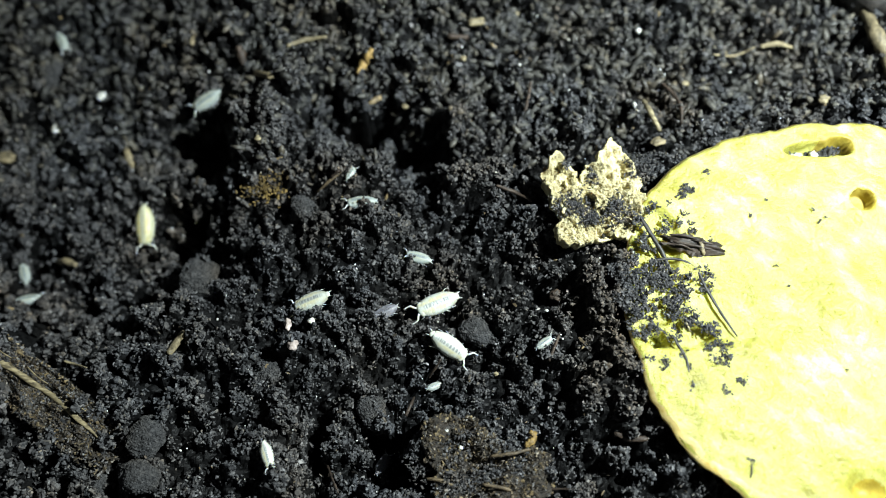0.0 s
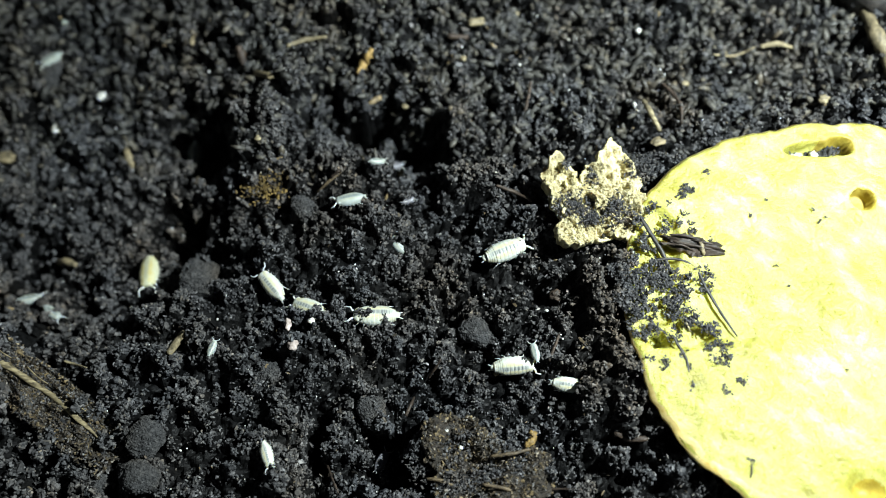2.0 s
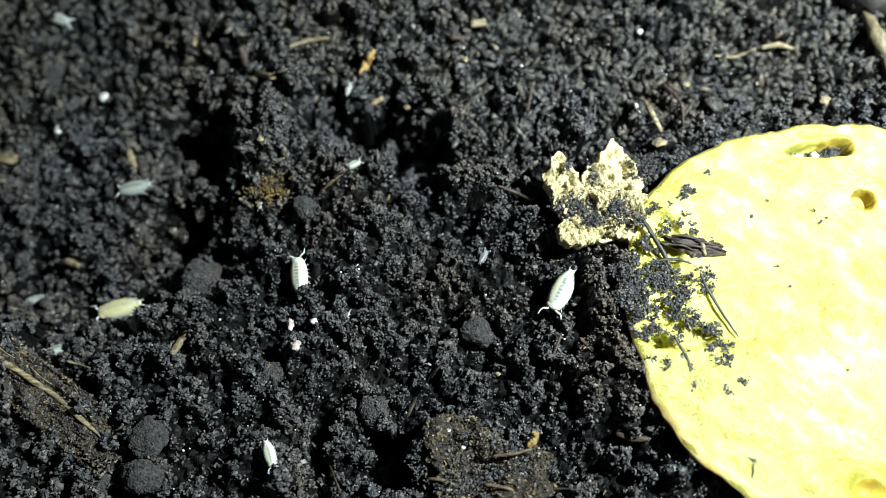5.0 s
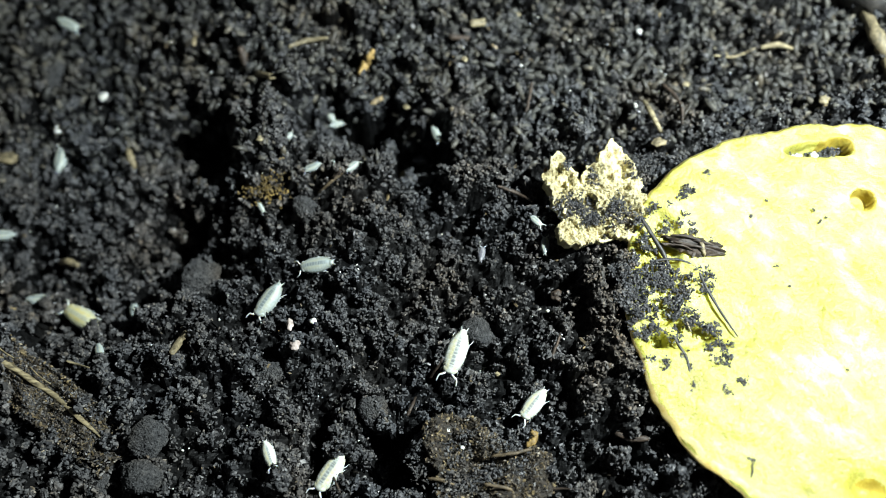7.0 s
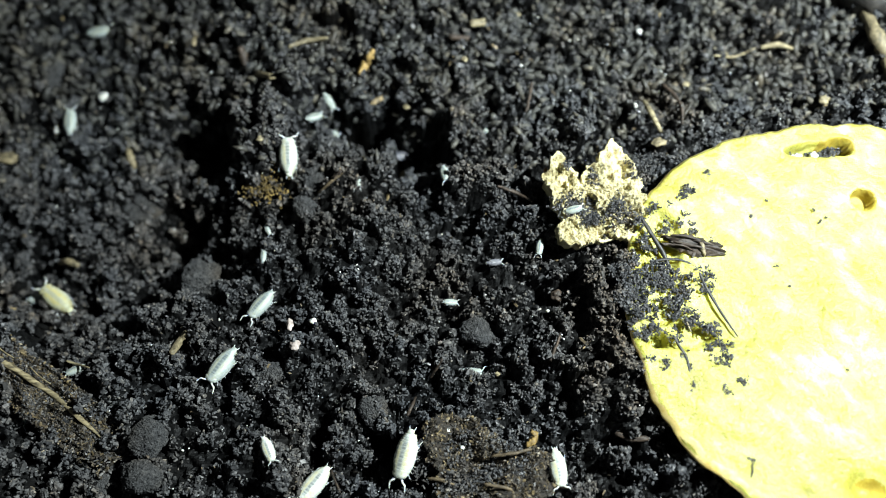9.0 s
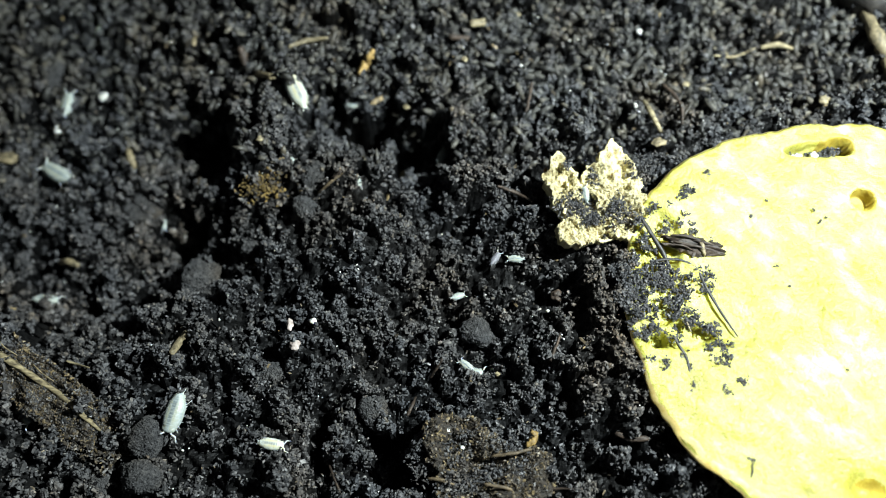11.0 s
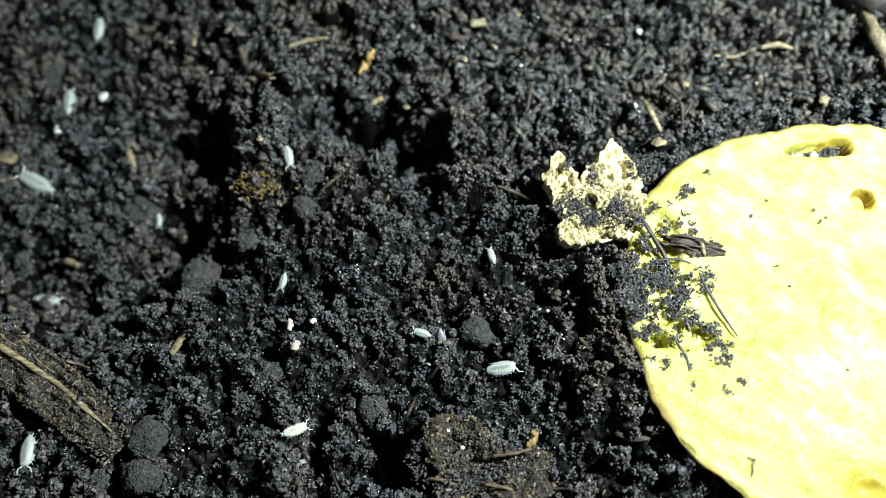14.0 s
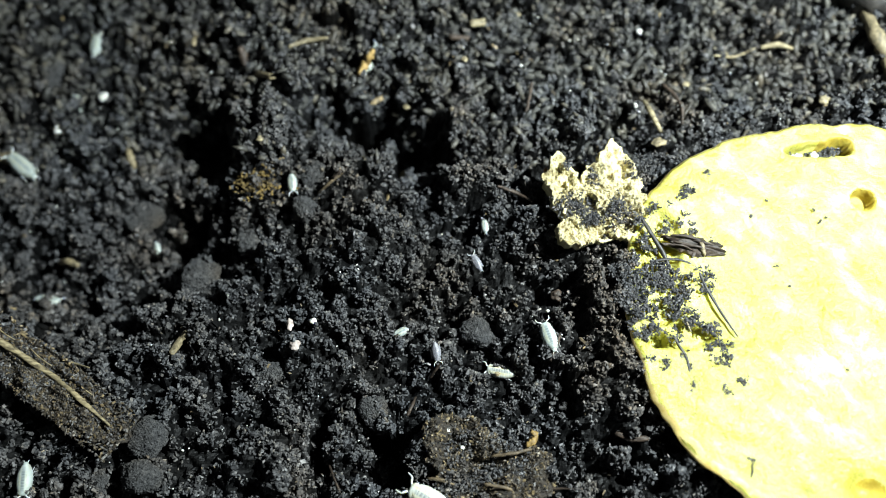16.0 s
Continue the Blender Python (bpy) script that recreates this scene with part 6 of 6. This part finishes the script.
        at((0, 5.45, -2.05, -5.44, 6, 3, -20), (2.5, 5.27, -1.94, -1.36, 9, 5, -19), (3, 4.91, -1.59, -0.98, 10, 6, -19), (3.5, 4.95, -1.46, -0.19, 9, 6, -19), (4, 4.54, -0.77, -0.65, 10, 0, 11), (5, 3.94, -0.60, -0.80, 4, -8, 60), (6.3, 3.90, -0.60, -0.68, 0, -9, 84), (7, 3.86, -0.35, -0.71, 0, -7, 81), (7.5, 3.85, -0.22, -0.76, 0, -7, 80), (8, 3.90, -0.70, -0.76, 2, -9, 72), (8.5, 4.27, -1.37, -0.55, 11, -3, 18), (9, 5.05, -1.32, -0.32, 11, 2, 6), (10.5, 5.27, -1.24, -0.17, 10, -3, 30), (11.5, 4.90, -0.76, -0.40, 5, -8, 69), (12.2, 4.66, -0.80, -3.62, 6, -10, 69), (13, 4.54, -0.24, -6.95, 6, -10, 69), (16, 4.54, -0.24, -6.95, 6, -10, 69)),
        at((0, 9.41, -10.03, 2.02, -10, -5, 34), (0.5, 9.57, -9.72, 1.81, -11, 0, 59), (1, 8.27, -10.23, 1.50, -7, 8, 101), (1.5, 8.56, -10.72, 1.55, -6, 7, 101), (2, 8.67, -10.83, 1.50, -6, 6, 102), (2.5, 8.69, -10.87, 1.24, -6, 6, 102), (3.2, 9.15, -11.14, -3.15, -5, 5, 102), (16, 9.45, -11.27, -4.97, -6, 5, 102)),
        at((0, -0.72, -13.39, -1.47, -2, 10, 22), (0.5, -0.91, -13.63, -1.92, -1, 11, 22), (1, -1.26, -13.66, -2.46, 0, 12, 22), (1.6, -2.17, -13.92, -6.27, 1, 13, 22), (16, -2.80, -13.98, -8.63, 1, 13, 22)),
        at((0, -21.94, -8.70, -6.03, 0, 13, 70), (0.5, -21.78, -8.03, -2.45, 1, 12, 70), (1, -21.73, -8.36, -1.43, 2, 9, 74), (1.5, -21.56, -9.26, 0.04, 3, 5, 77), (2, -21.47, -10.23, 0.75, 2, 2, 72), (2.5, -21.56, -10.84, 0.58, 0, 2, 87), (3, -21.74, -11.09, -0.08, 0, 3, 106), (3.6, -21.43, -11.21, -4.33, 2, 3, 106), (16, -21.48, -11.33, -6.55, 2, 4, 106)),
        at((0, -10.63, -7.12, -3.43, 2, -2, 20), (2.5, -10.32, -7.24, 0.73, 3, 0, 21), (3, -10.29, -7.29, 1.76, 3, 0, 23), (3.5, -9.88, -7.37, 1.62, 3, 2, 27), (4, -9.82, -7.37, 1.62, 3, 2, 27), (5, -9.80, -7.07, -0.07, 3, 3, 27), (6, -10.08, -6.99, -4.85, 3, 3, 27), (16, -10.08, -6.99, -4.85, 3, 3, 27)),
        at((0, -19.17, 6.27, -4.16, -2, 12, -83), (5.8, -19.12, 5.48, -1.31, -2, 13, -83), (6.5, -19.00, 5.13, -0.90, -2, 14, -83), (7, -18.75, 5.00, -1.19, 4, 14, -58), (7.5, -18.52, 4.56, -1.33, 6, 14, -58), (8, -18.62, 4.27, -1.37, 6, 15, -58), (8.5, -18.13, 3.55, -1.48, 9, 11, -58), (9, -17.92, 2.58, -1.41, 11, 4, -60), (10, -16.73, 0.10, -2.96, 10, -17, -62), (10.8, -15.70, -0.59, -7.28, 10, -14, -62), (16, -15.70, -0.59, -7.28, 10, -14, -62)),
        at((0, -17.52, -1.73, -6.43, -8, -9, 88), (7.5, -18.31, -1.96, -2.84, -9, -8, 88), (8, -18.27, -1.80, -1.63, -11, -6, 88), (8.5, -18.01, -1.22, -0.81, -14, 1, 90), (9, -17.81, -0.75, -0.22, -15, 8, 92), (10, -17.73, 1.13, -2.05, -13, 5, 91), (10.8, -16.60, 1.38, -7.14, -12, 2, 90), (16, -16.60, 1.38, -7.14, -12, 2, 90)),
        at((0, 0.07, -5.72, -7.07, 16, -2, 60), (8, 0.60, -6.02, -3.53, 16, 1, 61), (8.5, 0.78, -5.48, -2.21, 9, 13, 34), (9, 0.67, -5.10, -1.38, -3, 16, 0), (10.3, 1.24, -4.60, -1.45, -1, 15, 15), (11.3, 1.68, -4.49, -1.24, 2, 10, 28), (11.5, 2.17, -4.46, -1.34, 1, 6, 34), (12, 2.56, -5.35, -4.19, -3, 2, 21), (12.6, 2.74, -5.64, -6.93, -3, 1, 21), (16, 2.74, -5.64, -6.93, -3, 1, 21)),
        at((0, 3.99, -11.82, -6.81, -5, 10, 138), (10.7, 2.52, -11.45, -2.41, -3, 7, 138), (11.5, 2.05, -11.20, -1.05, -2, 4, 139), (12, 1.36, -9.99, -0.98, -3, -7, 118), (12.5, 0.22, -9.29, 0.06, -11, -16, 144), (13, -0.43, -9.13, 0.04, -18, -9, 167), (13.5, -0.87, -8.82, -0.10, -19, -4, 176), (14, -1.94, -8.60, 0.13, -17, 0, 163), (14.5, -2.93, -8.33, -0.27, -11, 6, -176), (15, -3.58, -8.46, -0.20, -7, 2, -160), (15.5, -3.93, -8.37, -0.41, -6, 0, -154), (16, -3.98, -8.24, -0.78, -6, 0, -154)),
        at((0, -0.67, -5.79, -9.22, -4, 20, -79), (13, -0.25, -7.46, -4.31, -3, 20, -79), (14, -0.15, -8.85, -0.67, -2, 20, -79), (14.5, -0.22, -9.42, 0.13, -2, 19, -79), (15, -0.32, -9.69, 0.11, -2, 17, -79), (15.5, -0.32, -10.02, 0.18, -2, 15, -77), (16, -0.64, -10.37, 0.25, -3, 11, -80)),
        at((0, 2.60, -11.94, -6.74, -3, -5, 4), (10.8, 2.36, -12.00, -2.94, -3, -6, 4), (11.5, 2.85, -12.14, -2.49, -3, -8, 3), (12, 3.14, -12.29, -0.08, -3, -12, 3), (12.5, 4.04, -11.94, 0.13, -5, -16, 11), (13, 4.57, -11.93, 0.11, -3, -17, 7), (13.5, 4.47, -12.00, 0.18, -2, -17, 5), (14, 5.39, -11.95, -0.08, 0, -15, 7), (14.5, 7.53, -11.72, 0.45, 0, 0, 20), (15, 9.29, -10.68, 2.02, -7, -5, 35), (15.5, 9.83, -9.89, 2.19, -8, 6, 94), (16, 9.90, -9.45, 1.83, -6, 9, 107)),
        at((0, 7.40, -11.59, -5.82, -7, -1, 165), (13.6, 7.10, -11.81, -3.27, -7, 0, 165), (14.5, 6.54, -12.04, -1.54, -6, 4, 164), (15, 6.97, -12.12, -1.14, -6, 0, 165), (15.5, 6.22, -11.98, -1.35, -6, 7, 164), (16, 5.69, -11.94, -1.61, -6, 12, 167)),
        at((0, -41.22, -15.22, -7.52, -7, 3, -45), (10.6, -40.77, -15.32, -3.20, -7, 2, -45), (11.5, -40.33, -16.12, -3.59, -6, -3, -47), (12, -39.94, -16.57, -2.23, -4, -7, -62), (12.5, -39.61, -17.21, -2.44, -4, -8, -58), (13, -38.63, -18.29, -2.16, -3, -11, -57), (13.5, -38.96, -18.79, -2.46, 1, -12, -78), (14, -38.47, -19.30, -1.78, 2, -13, -83), (14.5, -38.34, -20.00, -1.38, -2, -15, -74), (15, -38.00, -20.16, -1.38, -1, -14, -82), (15.5, -38.50, -20.95, -1.52, -4, -11, -80), (16, -38.33, -21.79, -1.78, -9, -1, -84)),
        at((0, -27.57, 19.09, -15.76, 19, 10, -28), (11.6, -27.94, 17.72, -12.33, 18, 12, -28), (12.5, -28.32, 17.01, -11.53, 17, 14, -27), (13, -28.98, 16.83, -11.13, 17, 14, -16), (13.5, -29.38, 17.27, -10.23, 4, 21, -56), (14, -29.62, 17.77, -10.04, 4, 21, -59), (14.8, -30.55, 19.88, -14.44, 4, 21, -59), (16, -30.63, 20.20, -15.36, 4, 21, -59)),
        at((0, -16.90, 11.15, -3.88, 6, 7, -19), (12.8, -16.69, 10.76, -0.25, 6, 7, -19), (13.5, -16.32, 10.52, 0.58, 6, 9, -24), (14, -15.95, 10.04, 0.45, -4, 12, -79), (14.5, -16.14, 10.19, 0.44, -8, 10, -98), (15, -16.02, 10.01, 0.40, -5, 12, -83), (15.5, -15.62, 8.60, -0.13, -2, 10, -67), (16, -15.57, 7.52, -0.59, -1, 1, -81)),
        at((0, -15.07, -0.37, -5.58, 8, 6, -87), (12.4, -15.74, -1.00, -1.52, 8, 7, -87), (13, -15.70, -1.64, -0.39, 7, 11, -93), (13.5, -15.48, -2.58, -0.81, 6, 14, -102), (14, -15.84, -2.97, -1.02, 5, 15, -105), (14.5, -16.22, -3.58, -1.72, 7, 11, -98), (15, -16.37, -4.04, -1.90, 8, 6, -92), (15.5, -16.37, -4.49, -2.66, 9, -1, -90), (16, -16.12, -4.71, -3.67, 9, -2, -90)),
        at((0, -30.88, 9.53, -10.68, -14, 1, 159), (11.6, -31.66, 9.08, -7.77, -14, -1, 159), (12.5, -31.58, 8.86, -6.67, -13, -1, 159), (13, -31.96, 8.98, -6.64, -12, -1, 160), (13.5, -32.37, 9.11, -6.64, -11, -2, 155), (14, -32.67, 9.40, -6.50, -9, -1, 150), (14.5, -32.77, 9.32, -6.48, -9, 2, 169), (15.1, -32.96, 9.62, -9.59, -11, 1, 169), (16, -32.89, 10.33, -13.14, -11, 1, 169)),
        at((0, -31.53, 7.88, -12.26, 8, 13, -82), (13, -32.27, 7.02, -9.73, 7, 14, -83), (14.5, -32.25, 6.29, -9.10, 6, 17, -89), (15, -32.54, 5.25, -9.24, -2, 20, -95), (15.5, -32.67, 4.35, -9.74, -7, 19, -92), (16, -32.35, 3.75, -10.18, -2, 19, -74)),
        at((0, 4.48, -0.99, -7.28, -5, -10, 120), (14.4, 4.28, -1.36, -3.79, -5, -11, 120), (15.5, 3.92, -1.36, -1.58, -7, -10, 120), (16, 3.38, -1.31, -0.48, -8, -8, 120)),
        at((0, 7.06, -11.56, -6.08, 3, -8, 14), (5.6, 6.46, -11.78, -1.64, 1, -8, 14), (6.3, 6.55, -11.73, -0.54, 1, -6, 14), (6.5, 6.61, -11.67, -0.67, 0, -5, 14), (7.1, 6.99, -11.62, -3.17, 0, -3, 14), (16, 7.13, -11.62, -5.96, 0, -3, 14)),
        at((0, -9.06, -18.66, -7.19, 6, 8, -104), (5.2, -9.92, -19.34, -4.45, 4, 7, -104), (6.3, -10.82, -20.57, -2.89, 1, -2, -103), (6.5, -10.86, -20.71, -2.58, 1, -3, -105), (7, -10.29, -21.15, -2.06, 9, -2, -124), (7.5, -10.53, -20.99, -2.23, 6, -3, -120), (8, -10.27, -21.10, -1.64, 9, -1, -129), (8.5, -10.60, -21.79, -1.64, 10, -9, -126), (9, -11.72, -22.29, -1.57, 3, -14, -127), (9.6, -12.72, -24.40, 0.18, 5, -1, -129), (10.2, -13.93, -26.28, -0.20, 2, 1, -130), (16, -14.12, -26.74, -0.08, 1, 0, -130)),
    ]
    for n, (ob, rows) in enumerate(zip(HERD, paths)):
        walk(ob, rows)
        if ob.scale.x < 3.2 * MM:
            continue
        for bit in ob.children_recursive:
            side = 1 if sum(v.co.y for v in bit.data.vertices) > 0 else -1
            if bit.name.startswith("antenna"):
                walk(bit, feeling(side, n))
            elif bit.name.startswith("leg"):
                k = round((0.35 - max((v.co for v in bit.data.vertices), key=lambda c: -abs(c.y)).x) / 0.085)
                walk(bit, stepping(rows, k, side))
    # the strip of bark and the clods are pushed about by digging
    walk(BARK_STRIP, drifted(BARK_STRIP, (0, 0, 0, 0), (9.2, 0, 0, 0), (11.4, 0.3, 0.3, 0), (12.6, 0.35, 0.35, 0), (14.0, 0.65, 0.9, 1), (15.0, 0.75, 1.15, 1), (16.0, 0.85, 1.3, 2)))
    walk(PUSHED["low"], drifted(PUSHED["low"], (0, 0, 0, -3.5), (7.4, 0, 0, -3.0), (8.0, 0, 0, 0), (15.0, 0, 0, 0), (15.4, -0.1, 0, -0.4), (16.0, 0.3, -1.2, 0.2)))
    walk(PUSHED["mid"], drifted(PUSHED["mid"], (0, 0, 0, -2.5), (7.6, 0, 0, -2.2), (8.6, 0.1, 0, -0.3), (11.4, 0, 0, 0.2), (16.0, 0, 0, 0.2)))
    walk(PUSHED["side"], drifted(PUSHED["side"], (0, 0, 0, -2.5), (10.0, 0, 0, -2.3), (11.8, 0, 0, 0), (16.0, 0, 0, 0)))
    walk(PUSHED["ochre"], drifted(PUSHED["ochre"], (0, 0, 0, 0), (9.2, 0, 0, 0), (11.4, -0.55, 0.3, 0.1), (12.0, -0.85, 0.5, 0.1), (16.0, -0.85, 0.5, 0.1)))


motions()
